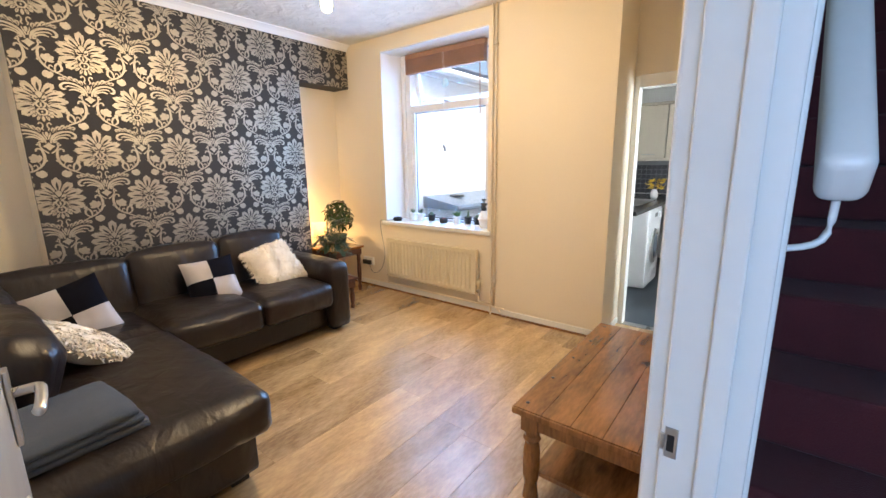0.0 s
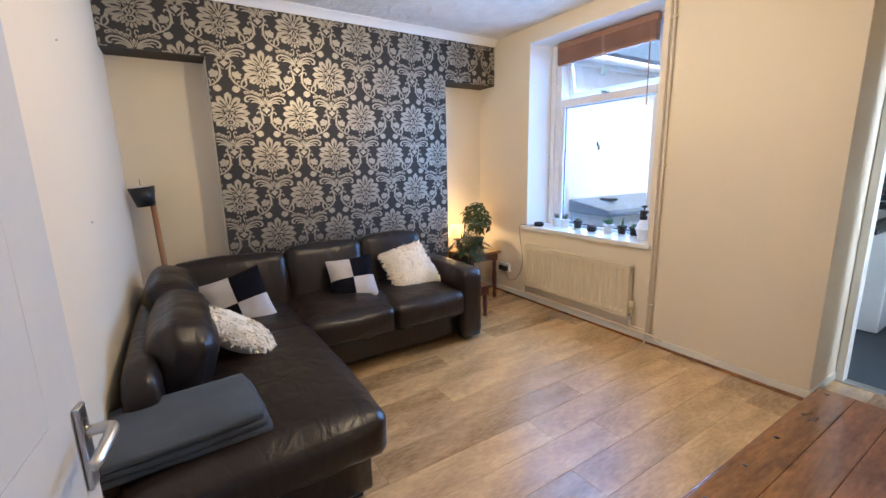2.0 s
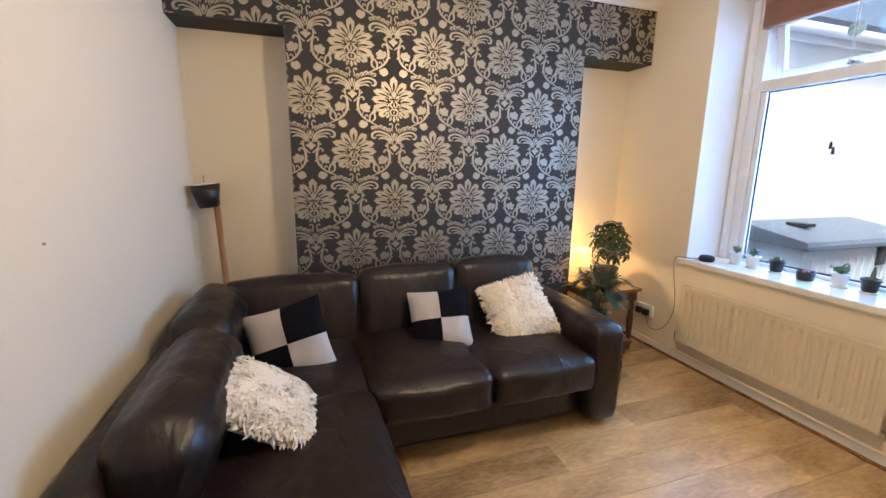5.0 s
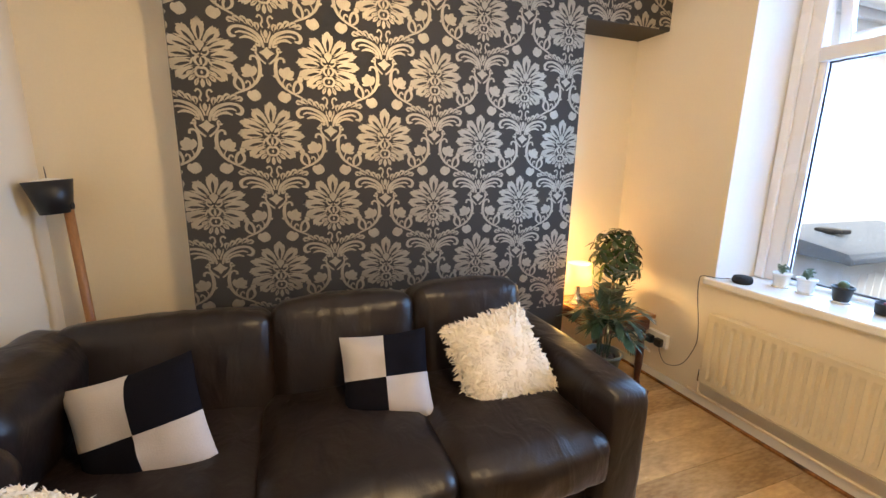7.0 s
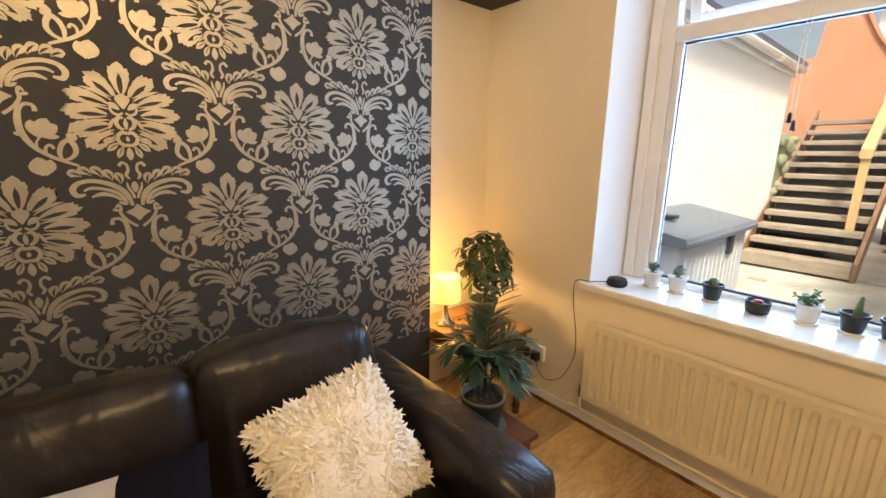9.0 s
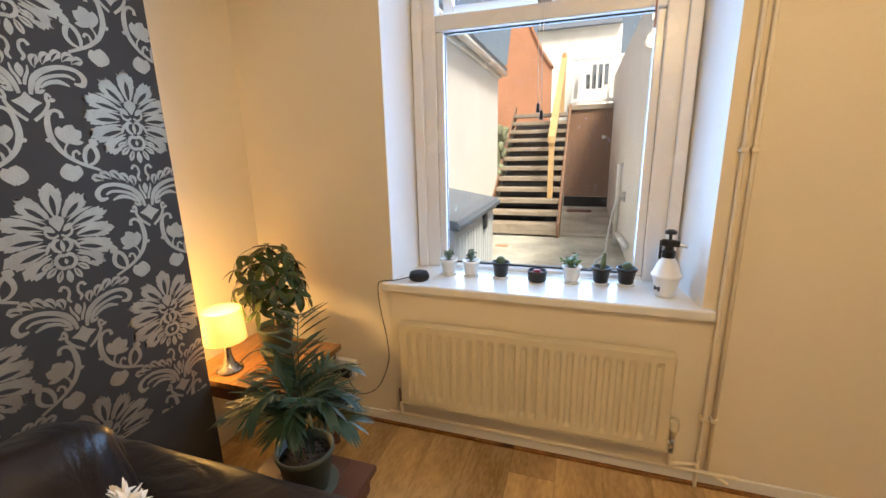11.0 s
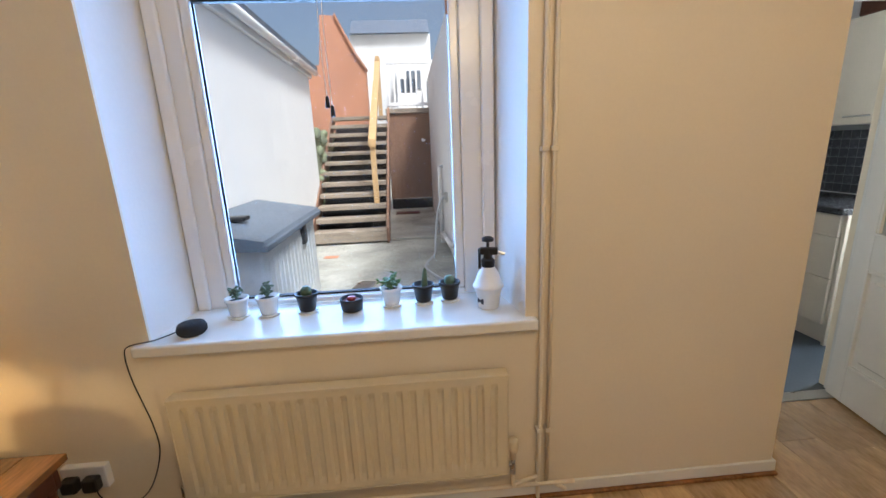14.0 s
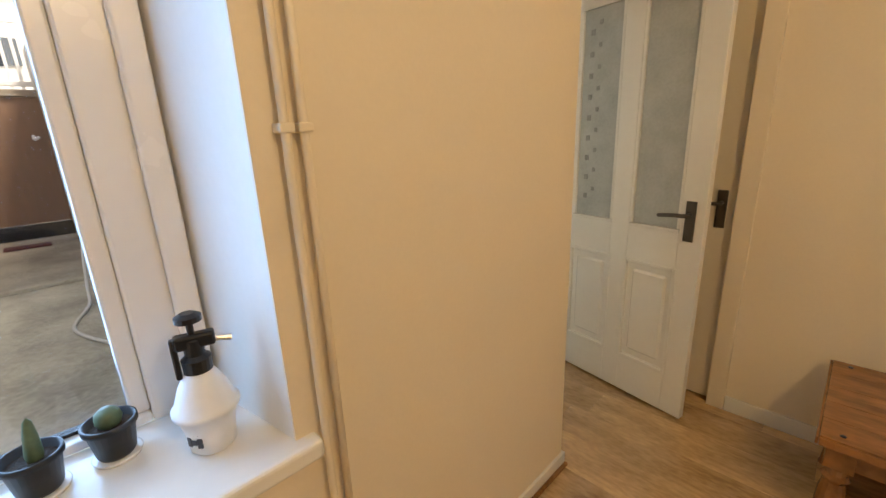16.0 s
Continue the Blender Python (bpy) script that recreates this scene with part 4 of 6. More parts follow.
BARK = mat("plant_bark", (0.13, 0.09, 0.05), 0.8, var=0.3, scale=20, fine=90, bump=0.5)
CLOTHBLACK = mat("black_cotton", (0.006, 0.006, 0.010), 0.9, var=0.2, scale=12, fine=300, bump=0.4)
CLOTHBLACK.node_tree.nodes["Principled BSDF"].inputs["Specular IOR Level"].default_value = 0.1
CLOTHGREY = mat("pale_grey_satin", (0.46, 0.43, 0.42), 0.55, var=0.08, scale=9, fine=260, bump=0.3, sheen=0.2)
SHAG = mat("cream_shag_pile", (0.83, 0.75, 0.62), 0.9, var=0.08, scale=16, fine=120, bump=0.5, sheen=0.2)
FLEECE = mat("blue_grey_fleece", (0.054, 0.066, 0.083), 0.95, var=0.3, scale=8, fine=220, bump=0.6, sheen=0.10)
BLINDWOOD = mat("reddish_blind_slats", (0.34, 0.185, 0.125), 0.5, var=0.2, scale=6, fine=60, bump=0.1)
SHADE = mat("cream_lampshade_fabric", (0.85, 0.74, 0.50), 0.9, var=0.03, scale=20, fine=200, bump=0.2)
_sn = SHADE.node_tree.nodes["Principled BSDF"]
_sn.inputs["Emission Color"].default_value, _sn.inputs["Emission Strength"].default_value = (1.0, 0.50, 0.11, 1), 1.25
BULB = glow_mat("lit_bulb", (1.0, 0.82, 0.52), 30.0)
MILK = mat("translucent_white_plastic", (0.80, 0.81, 0.82), 0.35, var=0.04, scale=8, fine=60, bump=0.03)
PRINT = mat("dark_label_print", (0.05, 0.05, 0.06), 0.5, var=0.2, scale=8, fine=60, bump=0.0)
OAKPOLE = mat("oak_pole", (0.30, 0.135, 0.050), 0.45, var=0.25, scale=5, fine=60, bump=0.1, stretch=(4, 4, 1))

# radiator
def radiator():
    r = thing("radiator", pose(0, 0, 0), "cream enamelled ribbed panel radiator under the window", "radiator")
    x0, x1, z0, z1, yf = -3.165, -2.03, 0.185, 0.582, 3.045
    nx, cols = 23, 8
    bm = bmesh.new()
    pitch = (x1 - x0 - 0.05) / nx
    xs = [x0, x0 + 0.025]
    for k in range(nx):
        a = x0 + 0.025 + pitch * k
        xs += [a + pitch * 0.18, a + pitch * 0.34, a + pitch * 0.66, a + pitch * 0.82]
    xs += [x1 - 0.025, x1]
    zs = [z0, z0 + 0.022, z0 + 0.034, z0 + 0.05, z1 - 0.05, z1 - 0.034, z1 - 0.022, z1]
    grid = []
    for j, z in enumerate(zs):
        row = []
        for i, x in enumerate(xs):
            deep = 0.011 if (2 <= i < len(xs) - 2 and (i - 2) % 4 in (1, 2) and 2 < j < len(zs) - 3 + 0) else 0.0
            if 2 <= i < len(xs) - 2 and (i - 2) % 4 in (1, 2) and j in (2, len(zs) - 3):
                deep = 0.004
            row.append(bm.verts.new((x, yf + deep, z)))
        grid.append(row)
    for j in range(len(zs) - 1):
        for i in range(len(xs) - 1):
            bm.faces.new((grid[j][i], grid[j][i + 1], grid[j + 1][i + 1], grid[j + 1][i]))
    bmesh.ops.recalc_face_normals(bm, faces=bm.faces)
    part("panel", bm, RADPAINT, r, smooth=False)
    part("back_panel", boxes((x0 - 0.004, x1 + 0.004, yf + 0.0125, yf + 0.03, z0 - 0.003, z1 - 0.006), bevel=0.002), RADPAINT, r)
    part("top_grille", boxes((x0 - 0.004, x1 + 0.004, yf - 0.002, yf + 0.05, z1 - 0.004, z1 + 0.008), bevel=0.002), RADPAINT, r)
    for xa, xb in ((x0 - 0.006, x0 - 0.0005), (x1 + 0.0005, x1 + 0.006)):
        part("side_panel", boxes((xa, xb, yf - 0.001, yf + 0.05, z0, z1 - 0.006), bevel=0.002), RADPAINT, r)
    part("bottom_rail", boxes((x0, x1, yf - 0.001, yf + 0.03, z0 - 0.010, z0 - 0.004), bevel=0.002), RADPAINT, r)
    bm = bmesh.new()
    lathe(bm, [(0.011, 0.0), (0.011, 0.03), (0.019, 0.034), (0.021, 0.05), (0.020, 0.075), (0.017, 0.083), (0.0, 0.085)], 16, Matrix.Translation((x1 + 0.025, yf + 0.02, z0 + 0.045)))
    part("thermostat_valve", bm, RADPAINT, r, smooth=True)
    bm = bmesh.new()
    tube(bm, [(x1 + 0.025, yf + 0.02, z0 + 0.05), (x1 + 0.025, yf + 0.02, z0 - 0.02)], 0.010)
    tube(bm, [(x1, yf + 0.02, z0 + 0.02), (x1 + 0.03, yf + 0.02, z0 + 0.02)], 0.010)
    part("valve_body", bm, CHROME, r, smooth=True)
    bm = bmesh.new()
    tube(bm, [(x0 - 0.018, yf + 0.02, z0 + 0.055), (x0 - 0.018, yf + 0.02, z0 - 0.01)], 0.009)
    tube(bm, [(x0, yf + 0.02, z0 + 0.02), (x0 - 0.02, yf + 0.02, z0 + 0.02)], 0.009)
    part("lockshield_valve", bm, CHROME, r, "dark metal valve", smooth=True)
    return r

radiator()

# heating pipes up the wall and along the skirting
for k, (x, bend) in enumerate(((-1.896, True), (-1.863, False))):
    p = thing("heating_pipe", pose(0, 0, 0), "cream painted heating pipe on the wall", "pipe", group="heating pipes")
    bm = bmesh.new()
    if bend:
        tube(bm, smooth_curve([(x, 3.10, 2.6), (x, 3.10, 0.12), (x - 0.004, 3.10, 0.108), (x - 0.03, 3.095, 0.104), (-1.985, 3.08, 0.104), (-2.003, 3.066, 0.112), (-2.005, 3.065, 0.17)], 6), 0.0078, 10)
    else:
        tube(bm, [(x, 3.10, 2.6), (x, 3.10, 0.075)], 0.0078, 10)
        tube(bm, smooth_curve([(-1.79, 3.09, 0.045), (-1.835, 3.09, 0.075), (-1.855, 3.092, 0.078), (-3.16, 3.092, 0.082), (-3.180, 3.08, 0.095), (-3.183, 3.066, 0.12), (-3.183, 3.065, 0.18)], 6), 0.0078, 10)
    part("pipe", bm, CREAM, p, smooth=True)
    for z in (1.345, 0.315, 2.3):
        part("pipe_clip", boxes((x - 0.013, x + 0.013, 3.088, 3.1195, z - 0.008, z + 0.008), bevel=0.003), CREAM, p)

# roller of wooden blind slats with its cords
bl = thing("venetian_blind", pose(0, 0, 0), "reddish wooden venetian blind drawn up to the top", "blind")
part("head_rail", boxes((-3.085, -2.125, 3.335, 3.385, 2.395, 2.445), bevel=0.003), BLINDWOOD, bl)
for k in range(22):
    part("slat", boxes((-3.08, -2.13, 3.333 + 0.001 * (k % 3), 3.383, 2.275 + 0.0054 * k, 2.275 + 0.0054 * k + 0.0036)), BLINDWOOD, bl)
part("bottom_rail", boxes((-3.08, -2.13, 3.335, 3.383, 2.255, 2.273), bevel=0.003), BLINDWOOD, bl)
for x, z in ((-2.60, 1.55), (-2.585, 1.52)):
    bm = bmesh.new()
    tube(bm, smooth_curve([(x, 3.33, 2.40), (x + 0.012, 3.335, 2.1), (x - 0.004, 3.34, 1.8), (x, 3.34, z)], 5), 0.0014, 5)
    c = part("cord", bm, MATTWHITE, bl)
    bm = bmesh.new()
    lathe(bm, [(0.003, 0.0), (0.006, -0.006), (0.009, -0.035), (0.008, -0.04)], 10, Matrix.Translation((x, 3.34, z)))
    part("acorn", bm, BLACK, c, "dark wooden acorn pull")
bm = bmesh.new()
tube(bm, [(-2.175, 3.335, 2.40), (-2.172, 3.338, 1.80)], 0.0045, 8)
part("tilt_wand", bm, BLINDWOOD, bl)
sc = thing("suncatcher", pose(-2.60, 3.372, 2.13), "round pale blue glass suncatcher hung in the window", "ornament")
bm = bmesh.new()
lathe(bm, [(0.0, -0.006), (0.036, -0.005), (0.042, 0.0), (0.036, 0.005), (0.0, 0.006)], 24, Matrix.Rotation(radians(90), 4, "X"))
part("disc", bm, mat("pale_blue_glass", (0.45, 0.66, 0.72), 0.15, var=0.4, scale=30, fine=60, bump=0.1), sc, smooth=True)
bm = bmesh.new()
tube(bm, [(0, 0, 0.04), (0.002, 0, 0.26)], 0.001, 5)
part("thread", bm, MATTWHITE, sc)

# pots on the sill
def small_pot(x, y, black, kind, s=1.0):
    look_of = {"jade": "jade plant", "stub": "finger cactus", "ball": "round cactus", "rosette": "rosette succulent", "candle": ""}[kind]
    label = "black low bowl holding a dark red candle" if kind == "candle" else f"{'black' if black else 'white'} small pot with a {look_of} on the sill"
    t = thing("candle_bowl" if kind == "candle" else "potted_succulent", pose(x, y, Z0), label, "candle" if kind == "candle" else "plant", group="" if kind == "candle" else "pots on the window sill")
    bm = bmesh.new()
    if kind == "candle":
        lathe(bm, [(0.030, 0.0), (0.040, 0.006), (0.044, 0.05), (0.041, 0.052), (0.038, 0.03), (0.0, 0.028)], 24)
        part("bowl", bm, POTBLACK, t, smooth=True)
        bm = bmesh.new()
        lathe(bm, [(0.036, 0.030), (0.035, 0.040), (0.020, 0.043), (0.0, 0.042)], 20)
        part("candle", bm, mat("dark_red_wax", (0.16, 0.008, 0.010), 0.4, var=0.2, scale=20, fine=90, bump=0.1), t, smooth=True)
        bm = bmesh.new()
        lathe(bm, [(0.016, 0.043), (0.017, 0.053), (0.0, 0.055)], 14)
        part("wick_holder", bm, mat("red_wax", (0.35, 0.03, 0.03), 0.4, var=0.2, scale=20, fine=90, bump=0.1), t, smooth=True)
        return
    m = POTBLACK if black else POTWHITE
    lathe(bm, [(0.0, 0.0), (0.036 * s, 0.0), (0.040 * s, 0.008), (0.037 * s, 0.008), (0.0, 0.006)], 24)
    part("saucer", bm, POTWHITE, t, smooth=True)
    bm = bmesh.new()
    lathe(bm, [(0.028 * s, 0.008), (0.031 * s, 0.014), (0.0385 * s, 0.066 * s), (0.043 * s, 0.067 * s), (0.043 * s, 0.077 * s), (0.039 * s, 0.078 * s), (0.036 * s, 0.062 * s), (0.0, 0.060 * s)], 24)
    part("pot", bm, m, t, smooth=True)
    bm = bmesh.new()
    lathe(bm, [(0.0365 * s, 0.062 * s), (0.02 * s, 0.068 * s), (0.0, 0.067 * s)], 18)
    part("soil", bm, SOIL, t)
    rr = random.Random(int(-x * 1000))
    bm = bmesh.new()
    z0 = 0.066 * s
    if kind == "ball":
        tmp = lathe(bm, [(0.004, z0 - 0.004), (0.016, z0), (0.022, z0 + 0.014), (0.019, z0 + 0.028), (0.010, z0 + 0.036), (0.0, z0 + 0.037)], 22)
        for i, v in enumerate(tmp):
            f = 1 - 0.10 * (i % 2)
            v.co.x, v.co.y = v.co.x * f, v.co.y * f
    elif kind == "stub":
        lathe(bm, [(0.010, z0 - 0.004), (0.0125, z0 + 0.01), (0.010, z0 + 0.045), (0.006, z0 + 0.072), (0.0, z0 + 0.080)], 12, pose(0, 0, 0, 3, 4, 0))
    else:
        nb = 9 if kind == "jade" else 5
        spread = 0.045 if kind == "jade" else 0.022
        for b in range(nb):
            a = 2 * math.pi * b / nb + rr.random()
            h = (0.035 + 0.03 * rr.random()) * (1 if kind == "jade" else 0.9)
            tip = Vector((spread * math.cos(a) * (0.5 + 0.6 * rr.random()), spread * math.sin(a) * (0.5 + 0.6 * rr.random()), z0 + h))
            tube(bm, smooth_curve([(0, 0, z0 - 0.004), (tip.x * 0.4, tip.y * 0.4, z0 + h * 0.55), tip], 4), 0.0018, 5)
            for q in range(9):
                f = 0.45 + 0.55 * q / 8
                c = Vector((tip.x * f, tip.y * f, z0 + h * f))
                puff(bm, 0.015, 0.009, 0.005, 0.0024, 0.001, 2, Matrix.Translation(c) @ Euler((rr.uniform(-0.7, 0.7), rr.uniform(-0.7, 0.7), rr.random() * 6.3)).to_matrix().to_4x4() @ Matrix.Translation((0.008, 0, 0)))
    part("plant", bm, SUCC if kind != "jade" else JADE, t, smooth=True)

for row in ((-3.00, 3.30, False, "rosette"), (-2.888, 3.30, False, "rosette"), (-2.745, 3.305, True, "ball"), (-2.575, 3.29, True, "candle"), (-2.425, 3.315, False, "jade"), (-2.300, 3.325, True, "stub"), (-2.195, 3.335, True, "ball")):
    small_pot(*row)

# pump sprayer
sp = thing("spray_bottle", pose(-2.058, 3.235, Z0, 0, 0, 75), "white plastic pump sprayer with a black nozzle head", "spray bottle")
bm = bmesh.new()
lathe(bm, [(0.0, 0.0), (0.034, 0.0), (0.040, 0.006), (0.043, 0.04), (0.050, 0.075), (0.0575, 0.082), (0.0575, 0.090), (0.052, 0.094), (0.040, 0.130), (0.026, 0.155), (0.020, 0.160), (0.019, 0.166)], 32)
part("bottle", bm, MILK, sp, smooth=True)
bm = bmesh.new()
lathe(bm, [(0.024, 0.160), (0.025, 0.185), (0.017, 0.192), (0.015, 0.22), (0.010, 0.225)], 20)
box(bm, -0.012, 0.012, -0.036, 0.030, 0.205, 0.232, bevel=0.005)
box(bm, -0.007, 0.007, 0.026, 0.036, 0.15, 0.228, bevel=0.003)
lathe(bm, [(0.006, 0.232), (0.006, 0.252), (0.022, 0.256), (0.022, 0.266), (0.012, 0.272), (0.0, 0.272)], 18)
part("pump_head", bm, BLACK, sp, smooth=False)
bm = bmesh.new()
tube(bm, [(0, -0.03, 0.215), (0.0, -0.062, 0.208)], 0.006, 10)
part("nozzle", bm, CHROME, sp, "brass and black nozzle")
for k, (turn, z, h) in enumerate(((36, 0.026, 0.018), (50, 0.030, 0.010), (64, 0.024, 0.020), (42, 0.052, 0.010), (58, 0.050, 0.014))):
    bar = part("label_bar", boxes((-0.0045, 0.0045, 0.0425, 0.0448, z, z + h)), PRINT, sp)
    bar.matrix_local = pose(0, 0, 0, 0, 0, turn)

# round smart speaker and its cable
echo = thing("smart_speaker", pose(-3.11, 3.175, Z0), "small round black smart speaker on the sill", "speaker")
bm = bmesh.new()
lathe(bm, [(0.0, 0.0), (0.040, 0.0), (0.047, 0.008), (0.048, 0.022), (0.042, 0.036), (0.030, 0.040), (0.0, 0.041)], 32)
part("body", bm, mat("black_woven_fabric", (0.014, 0.014, 0.017), 0.8, var=0.25, scale=30, fine=400, bump=0.5), echo, smooth=True)
bm = bmesh.new()
tube(bm, smooth_curve([(-0.045, 0, 0.010), (-0.10, -0.05, 0.004), (-0.155, -0.087, 0.006), (-0.170, -0.096, -0.02), (-0.168, -0.092, -0.12), (-0.148, -0.076, -0.30), (-0.150, -0.075, -0.42), (-0.21, -0.085, -0.56), (-0.30, -0.105, -0.60), (-0.36, -0.10, -0.55), (-0.385, -0.085, -0.49)], 6), 0.0022, 6)
part("cable", bm, BLACK, echo, smooth=True)

# wall socket with plugs
so = thing("wall_socket", pose(-3.52, WY, 0.285), "white double wall socket with two black plugs", "socket")
part("plate", boxes((-0.075, 0.075, -0.030, -0.0005, -0.045, 0.045), bevel=0.005), UPVC, so)
for x in (-0.034, 0.036):
    bm = bmesh.new()
    box(bm, x - 0.025, x + 0.025, -0.066, -0.0305, -0.034, 0.018, bevel=0.008)
    part("plug", bm, BLACK, so, "black plug")

for x, z in ((-2.35, 1.86), (-2.37, 1.18)):
    bm = bmesh.new()
    lathe(bm, [(0.004, 0.0), (0.003, 0.006), (0.0, 0.007)], 8, pose(x, SY, z, -90, 0, 0))
    tagged(obj("wall_nail", bm, CHROME), "small steel nail in the cream wall", "nail")

# pendant lamp
pl = thing("pendant_lamp", pose(-1.93, 1.50, CZ), "bare glowing bulb on a white ceiling pendant", "lamp")
bm = bmesh.new()
lathe(bm, [(0.045, -0.0005), (0.044, -0.02), (0.012, -0.03), (0.0, -0.031)], 20)
part("ceiling_rose", bm, UPVC, pl, smooth=True)
bm = bmesh.new()
tube(bm, [(0, 0, -0.03), (0, 0, -0.30)], 0.003, 6)
part("cord", bm, UPVC, pl)
bm = bmesh.new()
lathe(bm, [(0.010, -0.28), (0.019, -0.30), (0.019, -0.345), (0.016, -0.35)], 16)
part("lamp_holder", bm, UPVC, pl, smooth=True)
bm = bmesh.new()
lathe(bm, [(0.012, -0.351), (0.014, -0.37), (0.028, -0.40), (0.030, -0.425), (0.022, -0.45), (0.0, -0.46)], 20)
bulb = part("bulb", bm, BULB, pl, "glowing warm bulb", smooth=True)
bulb.visible_shadow = False

# floor lamp leaning in the alcove
fl = thing("floor_lamp", pose(-3.86, 0.05, 0), "floor lamp with black cone shade on an oak pole", "lamp")
bm = bmesh.new()
tube(bm, [(0.04, 0.030, 0.02), (0.04, 0.000, 1.16)], 0.018, 12)
part("pole", bm, OAKPOLE, fl, smooth=True)
bm = bmesh.new()
lathe(bm, [(0.0, 0.0), (0.12, 0.0), (0.12, 0.015), (0.02, 0.022), (0.0, 0.022)], 28, Matrix.Translation((0.04, 0.085, 0)))
part("base", bm, BLACK, fl)
bm = bmesh.new()
lathe(bm, [(0.0, 0.0), (0.054, 0.0), (0.082, 0.135), (0.080, 0.135), (0.052, 0.01), (0.0, 0.01)], 28, pose(0.04, -0.04, 1.135, 6, 0, 0))
shd = part("shade", bm, BLACK, fl, smooth=True)
bm = bmesh.new()
lathe(bm, [(0.056, 0.02), (0.0785, 0.128), (0.06, 0.134), (0.03, 0.142), (0.0, 0.146)], 28, pose(0.04, -0.04, 1.135, 6, 0, 0))
part("diffuser", bm, MATTWHITE, shd, "white inner diffuser", smooth=True)
bm = bmesh.new()
tube(bm, [(0.04, -0.055, 1.27), (0.04, -0.058, 1.325)], 0.0018, 6)
part("finial", bm, BLACK, shd)
bm = bmesh.new()
tube(bm, [(0.04, -0.03, 1.165), (0.04, 0.018, 1.165)], 0.016, 10)
part("knuckle", bm, BLACK, fl)

# side tables
def side_table(name, label, x0, x1, y0, y1, h, turned):
    t = thing(name, pose(0, 0, 0), label, "table")
    n = 4
    for k in range(n):
        a, b = x0 + (x1 - x0) * k / n, x0 + (x1 - x0) * (k + 1) / n
        part("plank", boxes((a + 0.0004, b - 0.0004, y0, y1, h - 0.024, h), bevel=0.002), PINE if turned else DARKWOOD, t)
    part("apron", boxes((x0 + 0.02, x1 - 0.02, y0 + 0.02, y0 + 0.038, h - 0.09, h - 0.025), (x0 + 0.02, x1 - 0.02, y1 - 0.038, y1 - 0.02, h - 0.09, h - 0.025), (x0 + 0.02, x0 + 0.038, y0 + 0.04, y1 - 0.04, h - 0.09, h - 0.025), (x1 - 0.038, x1 - 0.02, y0 + 0.04, y1 - 0.04, h - 0.09, h - 0.025), bevel=0.002), DARKWOOD, t)
    for x in (x0 + 0.045, x1 - 0.045):
        for y in (y0 + 0.045, y1 - 0.045):
            bm = bmesh.new()
            box(bm, x - 0.024, x + 0.024, y - 0.024, y + 0.024, h - 0.10, h - 0.0245, bevel=0.002)
            hh = h - 0.10
            lathe(bm, [(0.022, 0.0), (0.018, 0.04 * hh), (0.024, 0.1 * hh), (0.016, 0.18 * hh), (0.022, 0.4 * hh), (0.024, 0.6 * hh), (0.018, 0.8 * hh), (0.024, 0.88 * hh), (0.019, 0.94 * hh), (0.023, hh)], 14, Matrix.Translation((x, y, 0)))
            part("leg", bm, DARKWOOD, t)
    return t

side_table("side_table", "square pine side table with dark turned legs", -3.90, -3.42, 2.53, 2.95, 0.50, True)
side_table("low_stool_table", "low dark red wooden stool table beside the sofa", -3.42, -3.03, 2.17, 2.52, 0.30, False)

# table lamp
tl = thing("table_lamp", pose(-3.74, 2.62, 0.50), "lit table lamp with cream drum shade and chrome base", "lamp")
bm = bmesh.new()
lathe(bm, [(0.0, 0.0), (0.050, 0.0), (0.052, 0.006), (0.040, 0.016), (0.024, 0.035), (0.014, 0.07), (0.010, 0.12), (0.010, 0.14)], 28)
part("base", bm, mat("satin_steel", (0.42, 0.39, 0.36), 0.26, metal=1.0, var=0.05, scale=10, fine=200, bump=0.05), tl, smooth=True)
bm = bmesh.new()
lathe(bm, [(0.080, 0.135), (0.074, 0.265), (0.0725, 0.265), (0.0785, 0.135)], 36)
sh = part("shade", bm, SHADE, tl, "glowing cream fabric shade", smooth=True)
sh.visible_shadow = False
bm = bmesh.new()
lathe(bm, [(0.010, 0.14), (0.012, 0.16), (0.024, 0.19), (0.024, 0.205), (0.0, 0.222)], 16)
tb = part("bulb", bm, BULB, tl, smooth=True)
tb.visible_shadow = False
bm = bmesh.new()
tube(bm, smooth_curve([(0.0, 0.05, 0.005), (0.02, 0.10, 0.03), (0.06, 0.13, 0.035), (0.10, 0.20, 0.004), (0.14, 0.30, 0.004)], 6), 0.0025, 6)
part("cable", bm, BLACK, tl, smooth=True)

# leafy umbrella plant
def blade(bm, m, length, width, droop=0.25, n=3):
    rows = []
    for k in range(n + 1):
        t = k / n
        w = width / 2 * math.sin(math.pi * (0.08 + 0.88 * t)) ** 0.8
        z = -droop * length * t * t
        rows.append([bm.verts.new(m @ Vector(c)) for c in ((length * t, -w, z), (length * t, 0, z - 0.12 * w), (length * t, w, z))])
    for a, b in zip(rows, rows[1:]):
        bm.faces.new((a[0], b[0], b[1], a[1]))
        bm.faces.new((a[1], b[1], b[2], a[2]))

um = thing("umbrella_plant", pose(-3.665, 2.825, 0.50), "bushy dark green umbrella plant in a green pot", "plant")
bm = bmesh.new()
lathe(bm, [(0.0, 0.0), (0.075, 0.0), (0.080, 0.012), (0.0, 0.010)], 28)
part("saucer", bm, POTGREEN, um, smooth=True)
bm = bmesh.new()
lathe(bm, [(0.050, 0.010), (0.055, 0.013), (0.075, 0.105), (0.080, 0.106), (0.080, 0.120), (0.075, 0.121), (0.070, 0.095), (0.0, 0.093)], 28)
part("pot", bm, POTGREEN, um, smooth=True)
bm = bmesh.new()
